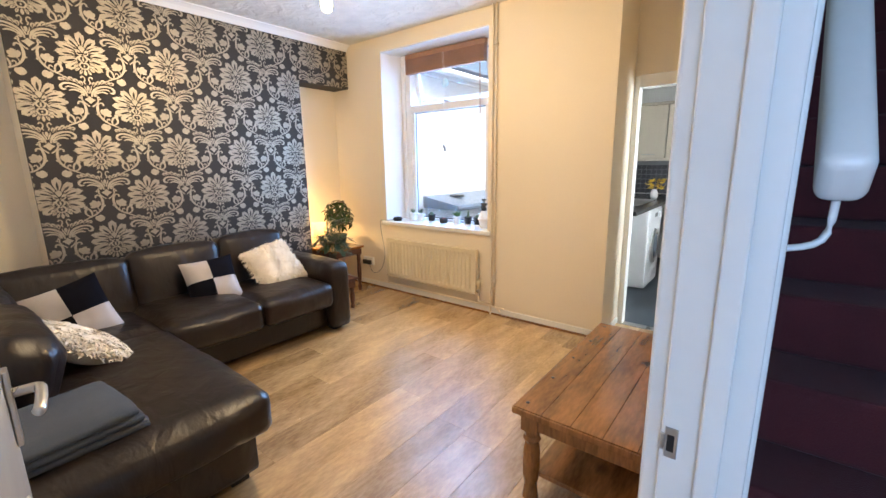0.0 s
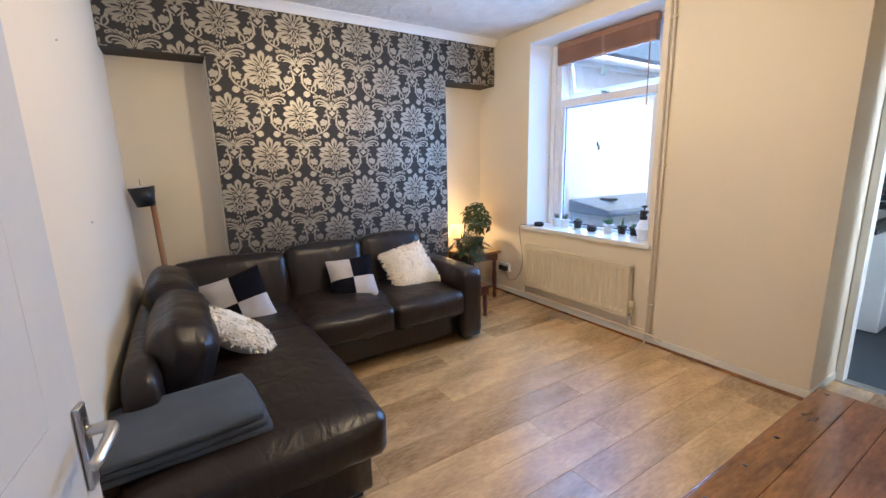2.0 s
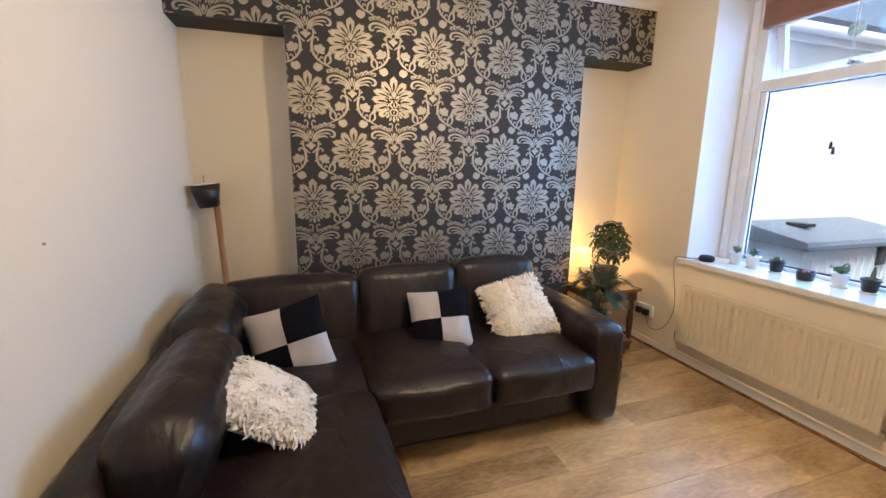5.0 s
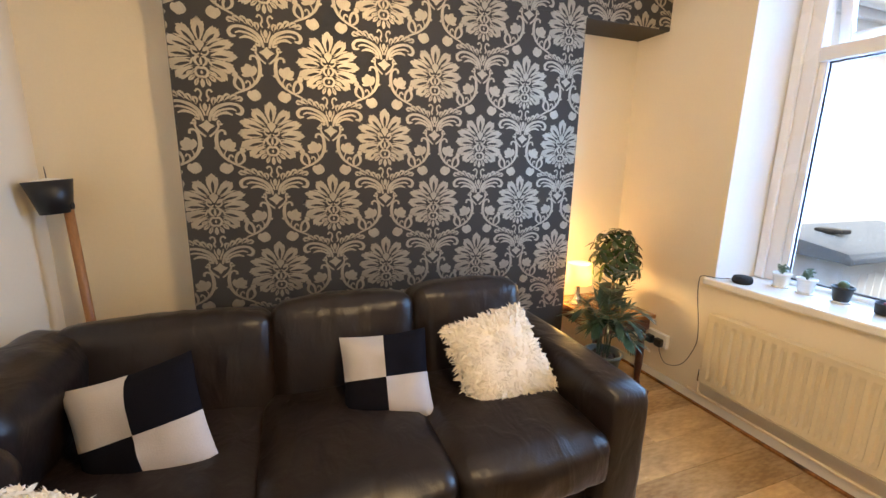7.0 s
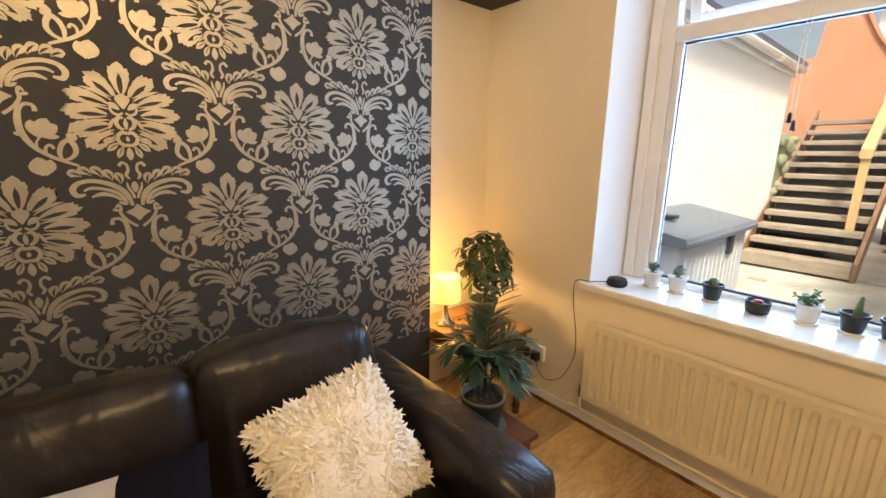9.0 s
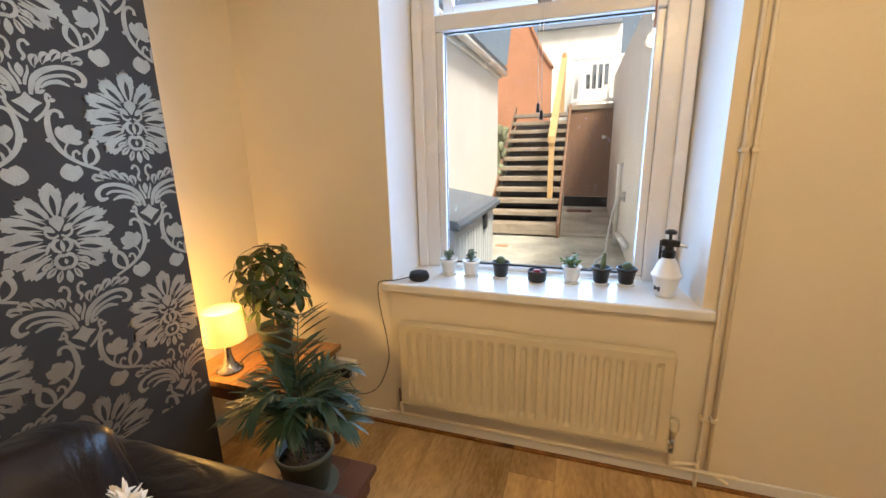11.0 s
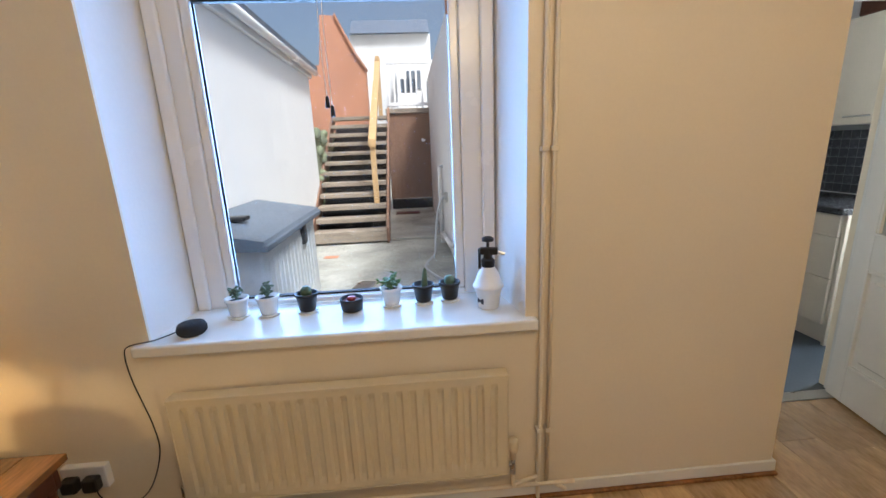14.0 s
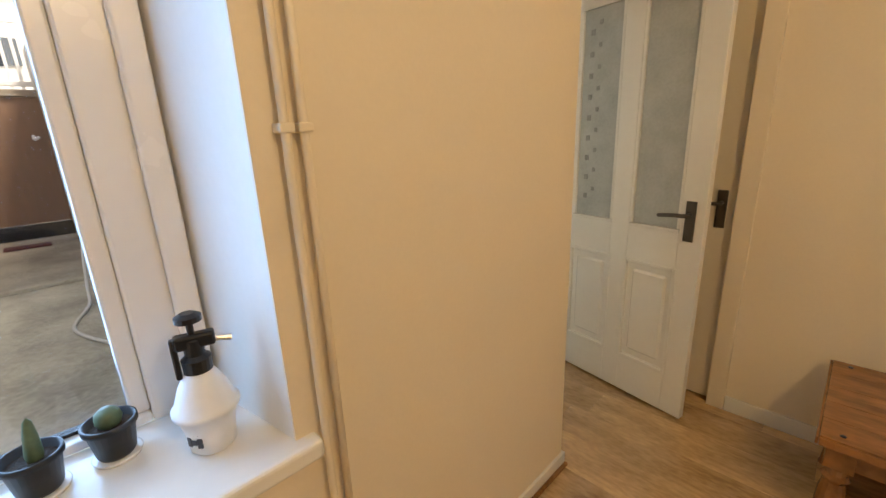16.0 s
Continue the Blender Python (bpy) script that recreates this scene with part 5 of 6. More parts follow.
lathe(bm, [(0.072, 0.095), (0.04, 0.102), (0.0, 0.101)], 20)
part("soil", bm, SOIL, um)
rp = random.Random(21)
bm, bl2 = bmesh.new(), bmesh.new()
tube(bm, smooth_curve([(0, 0, 0.09), (0.006, 0.004, 0.22), (-0.004, 0.01, 0.36)], 5), 0.008, 8)
for q in range(4):
    a = 1.57 * q + 0.4
    tube(bm, smooth_curve([(0.004, 0.003, 0.15 + 0.03 * q), (0.03 * math.cos(a), 0.03 * math.sin(a), 0.22 + 0.02 * q), (0.055 * math.cos(a), 0.055 * math.sin(a), 0.31 + 0.02 * q)], 5), 0.0045, 7)
for k in range(40):
    a, e = k * 2.39996, math.asin(1.66 * (k + 0.5) / 40 - 0.70)
    r = 0.160 * rp.uniform(0.55, 1.10)
    c = Vector((r * math.cos(a) * math.cos(e), r * math.sin(a) * math.cos(e), 0.325 + 0.178 * rp.uniform(0.75, 1.10) * math.sin(e)))
    tube(bm, smooth_curve([(0.25 * c.x, 0.25 * c.y, 0.20 + 0.4 * max(0, c.z - 0.24)), (c.x * 0.62, c.y * 0.62, c.z - 0.03), c], 4), 0.0022, 5)
    axis = Vector((c.x * 0.9, c.y * 0.9, 0.10 + 0.3 * max(0, c.z - 0.30)))
    tilt = axis.to_track_quat("Z", "Y").to_matrix().to_4x4()
    turn = rp.random() * 6.28
    for q in range(6):
        blade(bl2, Matrix.Translation(c) @ tilt @ Matrix.Rotation(q * 1.047 + turn + rp.uniform(-0.15, 0.15), 4, "Z") @ Matrix.Rotation(radians(rp.uniform(-10, 34)), 4, "Y") @ Matrix.Translation((0.008, 0, 0)), rp.uniform(0.052, 0.080), rp.uniform(0.024, 0.032), 0.20, 5)
part("stem", bm, BARK, um, smooth=True)
part("foliage", bl2, LEAFDARK, um, smooth=True)

# parlour palm
pa = thing("potted_palm", pose(-3.200, 2.370, 0.30), "small parlour palm in a dark green pot", "plant")
bm = bmesh.new()
lathe(bm, [(0.0, 0.0), (0.088, 0.0), (0.098, 0.016), (0.094, 0.016), (0.0, 0.008)], 28)
part("saucer", bm, POTGREEN, pa, smooth=True)
bm = bmesh.new()
lathe(bm, [(0.065, 0.010), (0.068, 0.012), (0.086, 0.135), (0.092, 0.136), (0.093, 0.152), (0.086, 0.153), (0.080, 0.122), (0.0, 0.120)], 28)
part("pot", bm, POTGREEN, pa, smooth=True)
bm = bmesh.new()
lathe(bm, [(0.083, 0.122), (0.05, 0.132), (0.0, 0.130)], 20)
for k in range(60):
    a, r = rp.random() * 6.283, 0.07 * math.sqrt(rp.random())
    puff(bm, 0.012, 0.010, 0.008, 0.004, 0.001, 2, pose(r * math.cos(a), r * math.sin(a), 0.132, rp.random() * 90, 0, rp.random() * 180))
part("soil", bm, SOIL, pa)
bm, bl2 = bmesh.new(), bmesh.new()
for k in range(15):
    a = k * 2.4 + rp.uniform(-0.2, 0.2)
    reach, h = rp.uniform(0.05, 0.14), rp.uniform(0.16, 0.31)
    if k == 3:
        a, reach, h = 2.1, 0.17, 0.40
    ca, sa = math.cos(a), math.sin(a)
    pts = smooth_curve([(0.03 * ca, 0.03 * sa, 0.12), (reach * 0.35 * ca, reach * 0.35 * sa, 0.13 + h * 0.62), (reach * 0.85 * ca, reach * 0.85 * sa, 0.13 + h), (reach * 1.45 * ca, reach * 1.45 * sa, 0.12 + h * 0.96)], 7)
    tube(bm, pts, 0.0022, 5)
    n0 = 8
    for i in range(n0, len(pts) - 1):
        d = (pts[i + 1] - pts[i]).normalized()
        side = d.cross(Vector((0, 0, 1))).normalized()
        up = side.cross(d).normalized()
        f = (i - n0) / (len(pts) - 2 - n0)
        ln = 0.118 * (0.55 + 0.45 * math.sin(math.pi * (0.25 + 0.6 * f)))
        for sgn in (-1, 1):
            way = (d * (0.55 + 0.9 * f) + side * sgn + up * rp.uniform(0.02, 0.22)).normalized()
            q = way.to_track_quat("X", "Z").to_matrix().to_4x4()
            blade(bl2, Matrix.Translation(pts[i]) @ q, ln * rp.uniform(0.9, 1.08), 0.0125, 0.16, 4)
    d = (pts[-1] - pts[-2]).normalized()
    blade(bl2, Matrix.Translation(pts[-1]) @ d.to_track_quat("X", "Z").to_matrix().to_4x4(), 0.07, 0.011, 0.2, 4)
part("stem", bm, LEAFPALM, pa, smooth=True)
part("foliage", bl2, LEAFPALM, pa, smooth=True)

# cushions
def cushion_grid(bm, size, thick, u0, u1, v0, v1, n, side, seed):
    """One face of a stuffed square between u0..u1, v0..v1 (-1..1)."""
    grid = []
    for i in range(n + 1):
        row = []
        for j in range(n + 1):
            u, v = u0 + (u1 - u0) * i / n, v0 + (v1 - v0) * j / n
            pinch = 1 - 0.07 * (1 - abs(u) ** 2) * abs(v) ** 3 - 0.07 * (1 - abs(v) ** 2) * abs(u) ** 3
            h = thick / 2 * ((1 - abs(u) ** 3.2) * (1 - abs(v) ** 3.2)) ** 0.6
            h += 0.006 * noise.noise(Vector((u * 3 + seed, v * 3, 1.3))) * (1 - abs(u)) * (1 - abs(v)) * 3
            row.append(bm.verts.new((u * pinch * size / 2, v * pinch * size / 2, side * (h + 0.0005))))
        grid.append(row)
    for i in range(n):
        for j in range(n):
            q = (grid[i][j], grid[i + 1][j], grid[i + 1][j + 1], grid[i][j + 1])
            bm.faces.new(q if side > 0 else q[::-1])

def checked_cushion(m, seed, size):
    t = thing("checked_cushion", m, "black and pale grey four-square cushion on the leather sofa", "cushion", group="checked cushions")
    for i, (u, v) in enumerate(((-1, 0), (0, 0), (-1, -1), (0, -1))):
        bm = bmesh.new()
        cushion_grid(bm, size, 0.12, u, u + 1, v, v + 1, 9, 1, seed)
        part("patch", bm, CLOTHGREY if i in (0, 3) else CLOTHBLACK, t, "pale grey satin square" if i in (0, 3) else "", smooth=True)
    bm = bmesh.new()
    cushion_grid(bm, size, 0.12, -1, 1, -1, 1, 14, -1, seed)
    part("back", bm, CLOTHBLACK, t, smooth=True)

def shaggy_cushion(m, seed, size):
    t = thing("shaggy_cushion", m, "cream shaggy ribbon-pile cushion on the leather sofa", "cushion", group="shaggy cushions")
    bm = bmesh.new()
    for side in (-1, 1):
        cushion_grid(bm, size, 0.14, -1, 1, -1, 1, 14, side, seed)
    part("body", bm, SHAG, t, smooth=True)
    bm = bmesh.new()
    r = random.Random(seed)
    for k in range(5200):
        u, v = r.uniform(-1, 1), r.uniform(-1, 1)
        if k < 420:
            u, v = (r.choice((-1, 1)), v) if k % 2 else (u, r.choice((-1, 1)))
        h = 0.07 * ((1 - abs(u) ** 3.2) * (1 - abs(v) ** 3.2)) ** 0.6
        c = Vector((u * size / 2 * 0.97, v * size / 2 * 0.97, h))
        q = Euler((r.uniform(-0.9, 0.9), r.uniform(-0.75, 0.0), r.random() * 6.283)).to_matrix().to_4x4()
        blade(bm, Matrix.Translation(c) @ q, r.uniform(0.014, 0.026), r.uniform(0.007, 0.013), 1.1, 3)
    tagged(part("pile", bm, SHAG, t, smooth=True), kind="stuff")

checked_cushion(pose(-3.115, 1.242, 0.550, 0, 0, 77) @ pose(0, 0, 0, 60, 0, 0) @ pose(0, 0, 0, 0, 0, 5), 1, 0.345)
shaggy_cushion(pose(-3.085, 1.716, 0.570, 0, 0, 84) @ pose(0, 0, 0, 50, 0, 0) @ pose(0, 0, 0, 0, 0, 13), 2, 0.375)
checked_cushion(pose(-3.06, 0.452, 0.532, 0, 0, 81) @ pose(0, 0, 0, 70, 0, 0) @ pose(0, 0, 0, 0, 0, 16), 3, 0.385)
shaggy_cushion(pose(-2.57, 0.372, 0.528, 0, 0, 1) @ pose(0, 0, 0, -34, 0, 0) @ pose(0, 0, 0, 0, 0, 91), 4, 0.445)

# folded fleece blanket
bk = thing("folded_blanket", pose(-1.86, 0.14, 0.435, 0, 0, 2), "folded blue-grey fleece blanket on the chaise end", "blanket")
for k in range(3):
    soft("fold", 0.40 - 0.012 * k, 0.50 - 0.012 * k, 0.034, pose(0.004 * k, -0.006 * k, 0.020 + 0.026 * k, 0, 0, 1.5 * k), FLEECE, bk, r=0.016, bulge=0.006, n=12, wrinkle=0.008, seed=30 + k)

# room door standing open along the south wall
def lever(parent, m, metal):
    bm = bmesh.new()
    box(bm, -0.020, 0.020, -0.010, 0.0, -0.085, 0.085, bevel=0.003, m=m)
    h = part("door_handle", bm, metal, parent, "steel lever handle coloured for its dark reflection" if metal is DARKREFL else "brushed steel lever handle")
    bm = bmesh.new()
    tube(bm, [m @ Vector(p) for p in smooth_curve([(0, -0.008, 0.03), (0, -0.045, 0.03), (0.012, -0.055, 0.03), (0.05, -0.055, 0.028), (0.10, -0.050, 0.022), (0.112, -0.045, 0.02)], 5)], 0.0085, 10)
    part("lever", bm, metal, h, smooth=True)

rd = thing("door_1", pose(EX - 0.036, DY0 + 0.004, 0.008, 0, 0, 174), "white panelled room door standing open by the wall", "door", kind="structure")
part("leaf", boxes((0.0, 0.905, -0.036, 0.0, 0, 1.94), bevel=0.003), WHITE, rd)
for z0, z1 in ((0.2, 0.85), (1.05, 1.8)):
    for x0 in (0.11, 0.51):
        part("panel", boxes((x0, x0 + 0.26, -0.043, -0.0365, z0, z1), bevel=0.005), WHITE, rd)
lever(rd, pose(0.868, -0.037, 0.960) @ Matrix.Scale(-0.8, 4, (1, 0, 0)) @ Matrix.Scale(0.8, 4, (0, 0, 1)) @ Matrix.Scale(0.75, 4, (0, 1, 0)), CHROME)

# ---- kitchen ----
UNIT = mat("cream_vinyl_door", (0.60, 0.52, 0.41), 0.4, var=0.05, scale=3, fine=40, bump=0.05, stretch=(3, 3, 1))
WORKTOP = mat("black_speckled_worktop", (0.018, 0.018, 0.020), 0.25, var=0.5, scale=60, fine=220, bump=0.05)
MOSAIC = mat("dark_mosaic_tile", (0.045, 0.047, 0.055), 0.25, var=0.35, scale=30, fine=60, bump=0.05)
GROUT = mat("grey_grout", (0.20, 0.20, 0.21), 0.9, var=0.1, scale=10, fine=80, bump=0.2)
APPL = mat("white_appliance_enamel", (0.80, 0.81, 0.82), 0.25, var=0.02, scale=3, fine=30, bump=0.02)
YELLOW = mat("yellow_petal", (0.75, 0.48, 0.03), 0.6, var=0.2, scale=20, fine=90, bump=0.1)
PANEMARK = mat("grey_glass_mark", (0.27, 0.28, 0.275), 0.4, var=0.3, scale=30, fine=90, bump=0.1)
FROST = mat("frosted_patterned_glass", (0.42, 0.44, 0.43), 0.35, var=0.15, scale=10, fine=90, bump=0.25)


def unit(x, y, turn, w, d, z0, z1, fronts, label, handle_low=False):
    """A cabinet; its front looks towards local -y. fronts: rows of (x0, x1, z0, z1)."""
    c = thing("kitchen_cabinet", pose(x, y, 0, 0, 0, turn), label, "cabinet", group="kitchen cabinets")
    part("body", boxes((0, w, 0.022, d, z0, z1)), UNIT, c)
    for a, b, p, q in fronts:
        f = part("door" if q - p > 0.3 else "drawer_front", boxes((a + 0.002, b - 0.002, 0.0, 0.020, p + 0.002, q - 0.002), bevel=0.003), UNIT, c)
        hz = p + 0.05 if handle_low else q - 0.05
        bm = bmesh.new()
        mx = (a + b) / 2
        tube(bm, smooth_curve([(mx - 0.075, 0.001, hz), (mx - 0.07, -0.022, hz), (mx, -0.026, hz), (mx + 0.07, -0.022, hz), (mx + 0.075, 0.001, hz)], 4), 0.005, 8)
        part("handle", bm, CHROME, f, "chrome bow handle", smooth=True)
    if z0 < 0.2:
        part("plinth", boxes((0, w, 0.06, 0.075, 0.0, z0)), UNIT, c)
    return c


# far run under the wall units
unit(-0.96, 5.85, 0, 0.32, 0.58, 0.14, 0.86, [(0, 0.32, 0.14, 0.86)], "cream base cabinet with one door")
unit(-1.53, 6.12, 0, 0.40, 0.32, 1.39, 2.06, [(0, 0.40, 1.39, 2.06)], "cream wall cabinet over the worktop", True)
unit(-1.12, 6.12, 0, 0.60, 0.32, 1.39, 2.06, [(0, 0.60, 1.39, 2.06)], "cream wall cabinet over the worktop", True)
tagged(obj("cabinet_pelmet", boxes((-1.53, -0.52, 6.11, 6.44, 1.355, 1.388), bevel=0.003), UNIT), "cream pelmet under the wall cabinets", "pelmet")
tagged(obj("cabinet_cornice", boxes((-1.53, -0.52, 6.10, 6.44, 2.062, 2.095), bevel=0.006), UNIT), "cream cornice over the wall cabinets", "cornice")
hood = thing("cooker_hood", pose(-0.25, 6.14, 1.55), "dark cooker hood over the cooker", "cooker hood")
part("canopy", prism([(-0.24, 0.0), (0.24, 0.0), (0.24, 0.06), (0.12, 0.2), (-0.12, 0.2), (-0.24, 0.06)], "y", 0, 0.30), BLACK, hood)
part("chimney", boxes((-0.11, 0.11, 0.05, 0.30, 0.201, 0.75)), BLACK, hood)

# east run with drawers
unit(0.28, 4.66, -90, 0.58, 0.60, 0.14, 0.86, [(0, 0.58, 0.72, 0.86), (0, 0.58, 0.45, 0.72), (0, 0.58, 0.14, 0.45)], "cream three-drawer base cabinet")
unit(0.28, 5.26, -90, 0.59, 0.60, 0.14, 0.86, [(0, 0.59, 0.14, 0.86)], "cream base cabinet with one door")
unit(0.58, 4.66, -90, 0.58, 0.33, 1.40, 2.06, [(0, 0.58, 1.40, 2.06)], "cream wall cabinet over the drawers", True)
unit(0.58, 5.26, -90, 0.59, 0.33, 1.40, 2.06, [(0, 0.59, 1.40, 2.06)], "cream wall cabinet over the worktop", True)
tagged(obj("end_panel", boxes((0.30, 0.90, 4.055, 4.075, 0, 0.90), bevel=0.002), UNIT), "cream end panel beside the back door", "panel")
tagged(obj("worktop", boxes((0.25, 0.91, 4.05, 5.28, 0.865, 0.905), bevel=0.006), WORKTOP), "black speckled worktop over the drawers", "worktop")
tagged(obj("worktop", boxes((-1.545, -0.93, 4.02, 5.84, 0.865, 0.905), (-1.545, -0.62, 5.84, 6.44, 0.865, 0.905), bevel=0.005), WORKTOP), "black speckled worktop with a steel sink", "worktop")
tagged(obj("end_panel", boxes((-1.545, -0.985, 4.03, 4.05, 0, 0.862), bevel=0.002), UNIT), "cream end panel beside the washing machine", "panel")
box_ob = thing("wicker_box", pose(0.62, 4.5, 2.065), "brown woven box on top of the wall cabinet", "box")
part("body", boxes((-0.02, 0.24, -0.26, 0.0, 0, 0.16), bevel=0.01), DARKWOOD, box_ob)

# washing machine
wm = thing("washing_machine", pose(-0.95, 4.67, 0), "white front-loading washing machine under the worktop", "washing machine")
part("body", boxes((-0.55, 0.0, 0.0, 0.60, 0.012, 0.85), bevel=0.012, segs=3), APPL, wm)
part("control_panel", boxes((0.0005, 0.012, 0.012, 0.588, 0.73, 0.84), bevel=0.004), APPL, wm)
bm = bmesh.new()
lathe(bm, [(0.19, 0.0005), (0.185, 0.02), (0.15, 0.030), (0.145, 0.018), (0.0, 0.016)], 36, pose(0, 0.30, 0.44, 90, 0, 90))
d = part("door", bm, CHROME, wm, "chrome-rimmed round door", smooth=True)
bm = bmesh.new()
lathe(bm, [(0.144, 0.019), (0.10, 0.034), (0.0, 0.040)], 36, pose(0, 0.30, 0.44, 90, 0, 90))
part("porthole", bm, DARKGLASS, d, "dark glass porthole", smooth=True)
bm = bmesh.new()
lathe(bm, [(0.032, 0.0), (0.030, 0.022), (0.0, 0.024)], 20, pose(0.0125, 0.40, 0.785, 90, 0, 90))
part("dial", bm, APPL, wm, smooth=True)
part("display", boxes((0.0125, 0.0145, 0.22, 0.34, 0.765, 0.805)), BLACK, wm)

# cooker at the end of the far run
ck = thing("cooker", pose(-0.60, 5.85, 0), "white freestanding cooker with dark glass oven doors", "cooker")
part("body", boxes((0, 0.52, 0.02, 0.58, 0.02, 0.90), bevel=0.006), APPL, ck)
for z0, z1 in ((0.12, 0.46), (0.50, 0.76)):
    f = part("oven_door", boxes((0.012, 0.508, 0.0, 0.0195, z0, z1), bevel=0.004), APPL, ck)
    part("glass", boxes((0.05, 0.47, -0.003, -0.0005, z0 + 0.04, z1 - 0.07)), DARKGLASS, f)
    bm = bmesh.new()
    tube(bm, [(0.06, -0.03, z1 - 0.03), (0.46, -0.03, z1 - 0.03)], 0.008, 8)
    part("handle", bm, APPL, f, smooth=True)
for k in range(5):
    bm = bmesh.new()
    lathe(bm, [(0.018, 0.0), (0.016, 0.02), (0.0, 0.021)], 14, pose(0.08 + 0.09 * k, 0.019, 0.83, 90, 0, 0))
    part("knob", bm, BLACK, ck)
part("hob", boxes((0.01, 0.51, 0.05, 0.57, 0.9005, 0.915), bevel=0.003), BLACK, ck)

# sink, tap and flowers on the worktop
sk = thing("sink", pose(-1.27, 5.0, 0.905), "stainless steel sink with a mixer tap", "sink")
part("rim", boxes((-0.22, 0.22, -0.42, -0.38, 0.0005, 0.006), (-0.22, 0.22, 0.38, 0.42, 0.0005, 0.006), (-0.22, -0.18, -0.38, 0.38, 0.0005, 0.006), (0.18, 0.22, -0.38, 0.38, 0.0005, 0.006), (-0.18, 0.18, -0.38, 0.38, 0.0002, 0.002), bevel=0.001), CHROME, sk)
bm = bmesh.new()
tube(bm, smooth_curve([(-0.20, 0, 0.0), (-0.20, 0, 0.15), (-0.17, 0, 0.20), (-0.10, 0, 0.21), (-0.05, 0, 0.17)], 5), 0.012, 10)
part("tap", bm, CHROME, sk, smooth=True)
ys = thing("flower_vase", pose(-1.10, 5.55, 0.905), "small vase of yellow flowers on the worktop", "flowers")
bm = bmesh.new()
lathe(bm, [(0.03, 0.0), (0.045, 0.03), (0.04, 0.08), (0.025, 0.11), (0.028, 0.115)], 20)
part("vase", bm, POTWHITE, ys, smooth=True)
bm = bmesh.new()
rf = random.Random(8)
for k in range(26):
    c = Vector((rf.uniform(-0.09, 0.09), rf.uniform(-0.08, 0.08), rf.uniform(0.11, 0.23)))
    for q in range(5):
        blade(bm, Matrix.Translation(c) @ Euler((rf.uniform(-0.6, 0.6), rf.uniform(-0.6, 0.6), q * 1.26)).to_matrix().to_4x4(), 0.035, 0.022, -0.3, 2)
part("petals", bm, YELLOW, ys, "bright yellow petals")

# back door, ajar
bd = thing("back_door", pose(KX1 + 0.02, 4.495, 0.02, 0, 0, -90), "white half-glazed back door shut in its frame", "door", kind="structure")
part("leaf", boxes((0.005, 0.095, 0, 0.05, 0, 2.0), (0.655, 0.745, 0, 0.05, 0, 2.0), (0.095, 0.655, 0, 0.05, 0, 0.16), (0.095, 0.655, 0, 0.05, 0.86, 0.98), (0.095, 0.655, 0, 0.05, 1.90, 2.0), bevel=0.005), UPVC, bd)
part("panel", boxes((0.096, 0.654, 0.016, 0.034, 0.161, 0.859), bevel=0.003), UPVC, bd)
part("pane", boxes((0.096, 0.654, 0.018, 0.030, 0.981, 1.899)), glass_mat("obscured_glass", (0.9, 0.95, 1.0), 0.1), bd).visible_shadow = False
part("bead", boxes((0.090, 0.100, -0.004, 0.0, 0.98, 1.90), (0.650, 0.660, -0.004, 0.0, 0.98, 1.90), (0.1005, 0.6495, -0.004, 0.0, 0.975, 0.985), (0.1005, 0.6495, -0.004, 0.0, 1.895, 1.905)), BLACK, bd)
lever(bd, pose(0.05, 0.0, 1.02), CHROME)

# mosaic splashback: tiles in rows over the worktops
def splash(name, origin, turn, w, z0, z1, pitch=0.05):
    s = structure(name, boxes((0, w, -0.004, -0.0005, z0, z1)), GROUT, "dark grey mosaic splashback tiles", "tiles")
    s.matrix_world = pose(origin[0], origin[1], 0, 0, 0, turn)
    me = bpy.data.meshes.new("tile")
    bm = boxes((0.002, pitch - 0.002, -0.008, -0.0042, 0.002, pitch - 0.002), bevel=0.0012, segs=1)
    bm.to_mesh(me), bm.free()
    me.materials.append(MOSAIC)
    for i in range(int(w / pitch)):
        for j in range(int((z1 - z0) / pitch)):
            t = new("tile", me)
            t.location, t.parent = (i * pitch, 0, z0 + j * pitch), s

splash("splashback_north", (-1.53, 6.45), 0, 1.45, 0.91, 1.36, 0.065)
splash("splashback_east", (0.918, 5.20), -90, 1.10, 0.91, 1.41, 0.065)

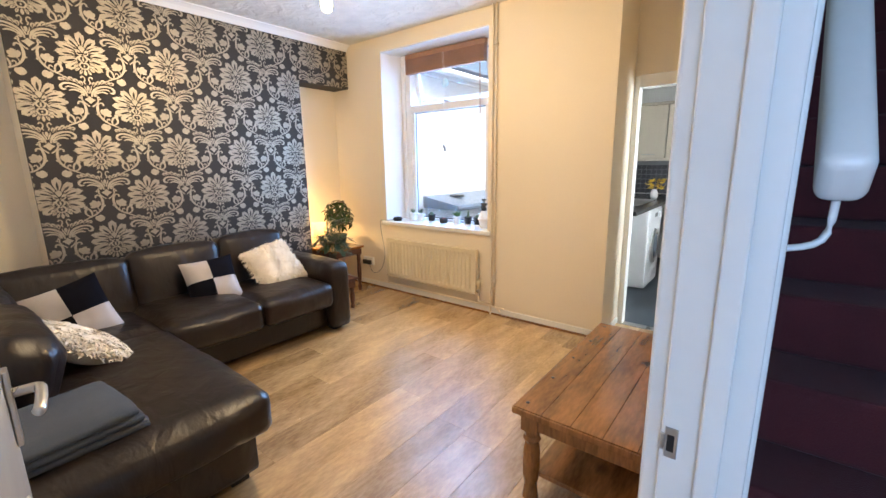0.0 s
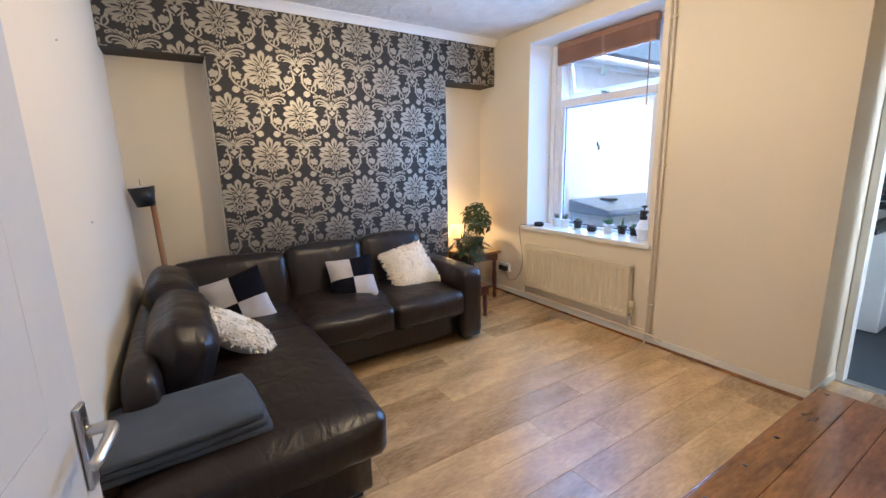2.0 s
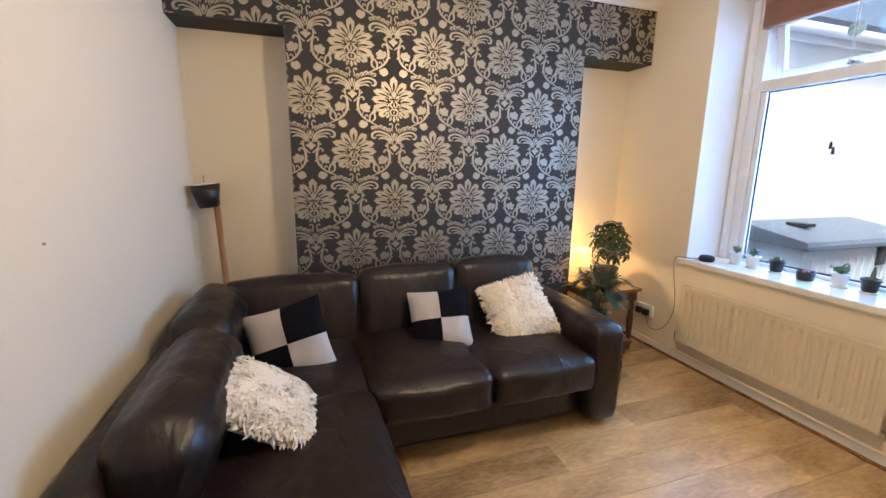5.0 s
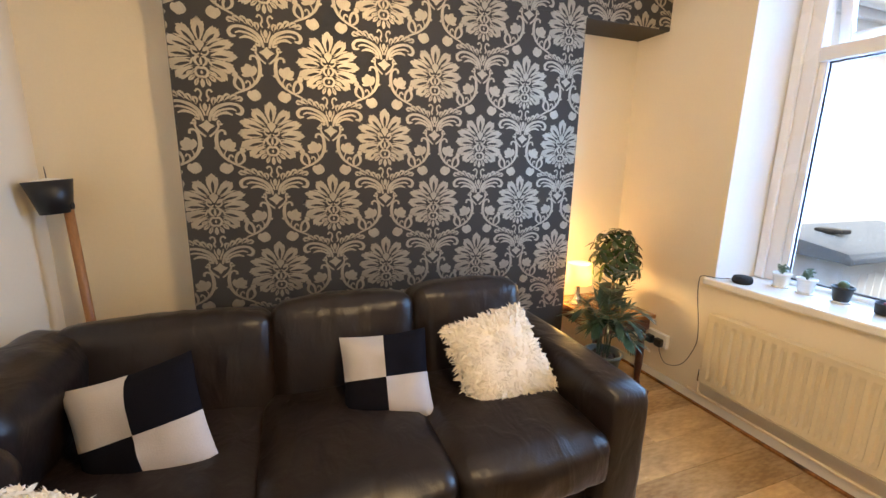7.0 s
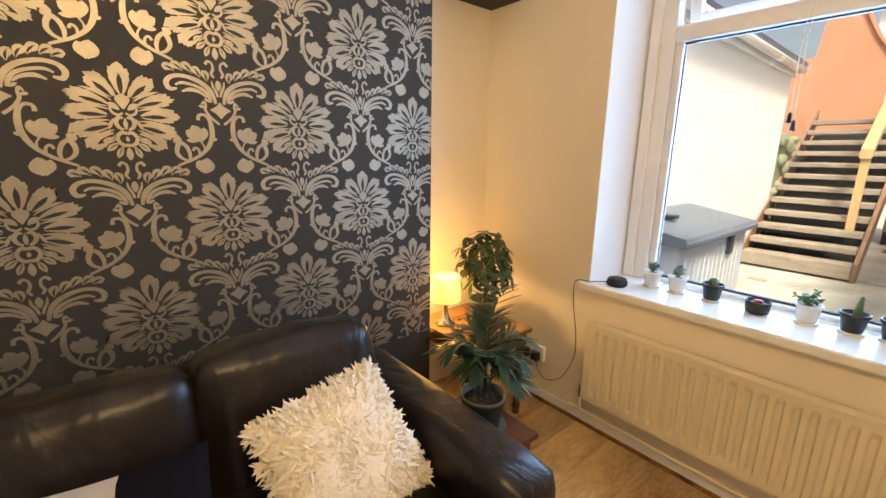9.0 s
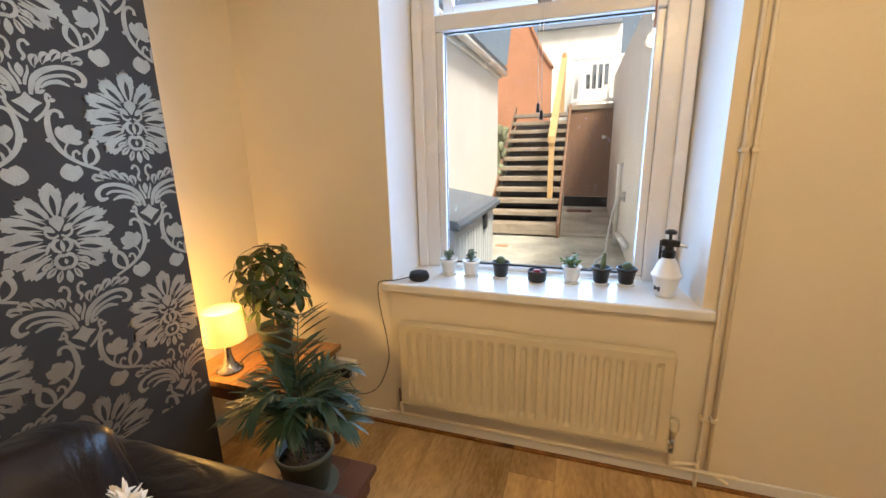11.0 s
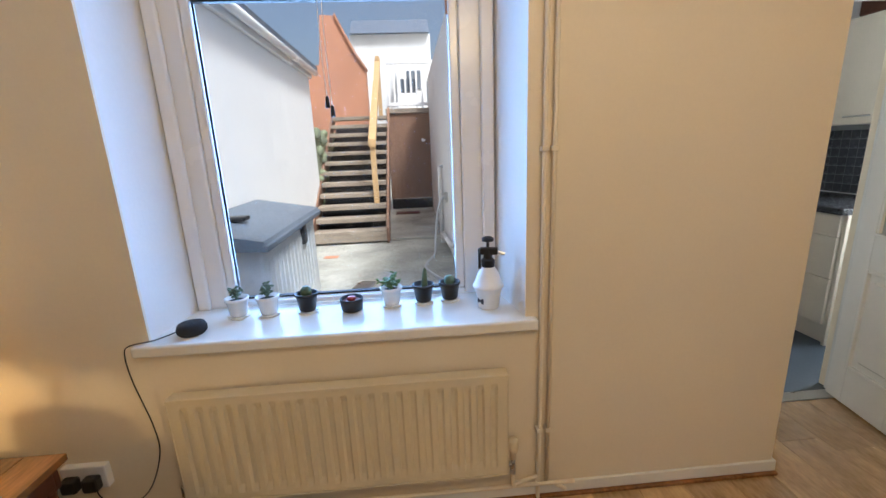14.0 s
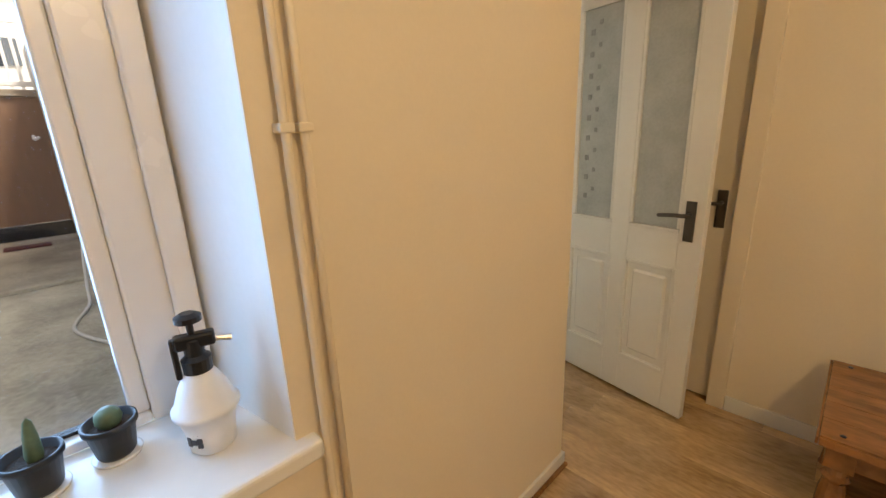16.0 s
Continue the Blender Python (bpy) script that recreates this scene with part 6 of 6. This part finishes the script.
# ---- kitchen door and cupboard door ----
def glazed_leaf(name, m, w, label):
    d = thing(name, m, label, "door", kind="structure")
    h, t = 1.94, 0.036
    st, rl = 0.095, 0.10
    part("leaf", boxes((0, st, 0, t, 0, h), (w - st, w, 0, t, 0, h), (w / 2 - 0.045, w / 2 + 0.045, 0, t, 0, h), (st, w / 2 - 0.045, 0, t, 0, 0.20), (w / 2 + 0.045, w - st, 0, t, 0, 0.20),
         (st, w / 2 - 0.045, 0, t, 0.70, 0.87), (w / 2 + 0.045, w - st, 0, t, 0.70, 0.87), (st, w / 2 - 0.045, 0, t, h - rl, h), (w / 2 + 0.045, w - st, 0, t, h - rl, h), bevel=0.003), WHITE, d)
    for x0, x1 in ((st, w / 2 - 0.045), (w / 2 + 0.045, w - st)):
        part("panel", boxes((x0, x1, 0.013, t - 0.013, 0.20, 0.70)), WHITE, d)
        part("moulding", boxes((x0 - 0.010, x0 + 0.008, -0.005, t + 0.005, 0.19, 0.71), (x1 - 0.008, x1 + 0.010, -0.005, t + 0.005, 0.19, 0.71), (x0 + 0.0085, x1 - 0.0085, -0.005, t + 0.005, 0.19, 0.208), (x0 + 0.0085, x1 - 0.0085, -0.005, t + 0.005, 0.692, 0.71), bevel=0.004, segs=2), WHITE, d)
        part("raised_field", boxes((x0 + 0.035, x1 - 0.035, 0.002, t - 0.002, 0.24, 0.66), bevel=0.010, segs=1), WHITE, d)
        part("pane", boxes((x0, x1, 0.014, t - 0.014, 0.87, h - rl)), FROST, d, "frosted glass pane")
        part("glazing_bead", boxes((x0, x0 + 0.014, 0.001, t - 0.001, 0.884, h - rl), (x1 - 0.014, x1, 0.001, t - 0.001, 0.884, h - rl), (x0, x1, -0.006, t + 0.006, 0.87, 0.8835), bevel=0.003), WHITE, d)
        # two columns of small grey marks, on the hinge-side pane only
        for k in range(9 if x0 < w / 3 else 0):
            part("pane_mark", boxes((x0 + 0.050, x0 + 0.072, 0.0115, 0.0138, 0.97 + 0.095 * k, 0.995 + 0.095 * k), (x0 + 0.095, x0 + 0.112, 0.0115, 0.0138, 1.01 + 0.095 * k, 1.03 + 0.095 * k), bevel=0.0008), PANEMARK, d)
    return d

kd = glazed_leaf("door_2", pose(-0.176, 3.588, 0.012, 0, 0, 259.5), 0.745, "white half-glazed kitchen door standing open")
lever(kd, pose(0.690, 0.0, 0.925) @ Matrix.Scale(-1, 4, (1, 0, 0)), DARKREFL)
cd = thing("door_3", pose(EX + 0.036, 3.495, 0.01, 0, 0, 270), "cream painted cupboard door beside the kitchen doorway", "door", kind="structure")
part("leaf", boxes((0, 0.69, 0, 0.035, 0, 1.95), bevel=0.003), CREAM, cd)
lever(cd, pose(0.635, 0.0, 0.945) @ Matrix.Scale(-1, 4, (1, 0, 0)), DARKREFL)
structure("door_frame_3", boxes((EX - 0.016, EX + 0.03, 2.73, 2.802, 0, 2.03), (EX - 0.016, EX + 0.03, 3.498, 3.545, 0, 2.03), (EX - 0.016, EX + 0.03, 2.802, 3.498, 1.965, 2.03), bevel=0.004), CREAM, "cream painted frame round the cupboard door", "door frame")

# ---- planks of the laminate floor ----
floor_ob = bpy.data.objects["floor"]
rng = random.Random(5)
PW, PL = 0.192, 1.285
plank_meshes = {}
x = RX
while x < EX + TE + 0.005:
    x1 = min(x + PW, EX + TE + 0.005)
    y = SY - 0.2 - rng.random() * PL
    while y < KY - 0.02:
        a, b = max(y, SY - 0.2), min(y + PL, KY - 0.02)
        if b - a > 0.02:
            key = (round(x1 - x, 3), round(b - a, 3))
            if key not in plank_meshes:
                bm = boxes((0.0004, x1 - x - 0.0004, 0.0004, b - a - 0.0004, -0.012, 0.0), bevel=0.0008, segs=1)
                me = bpy.data.meshes.new("plank")
                bm.to_mesh(me), bm.free()
                me.materials.append(LAMINATE)
                plank_meshes[key] = me
            ob = new("plank", plank_meshes[key])
            ob.location = (x, a, 0)
            ob.parent = floor_ob
        y += PL
    x += PW
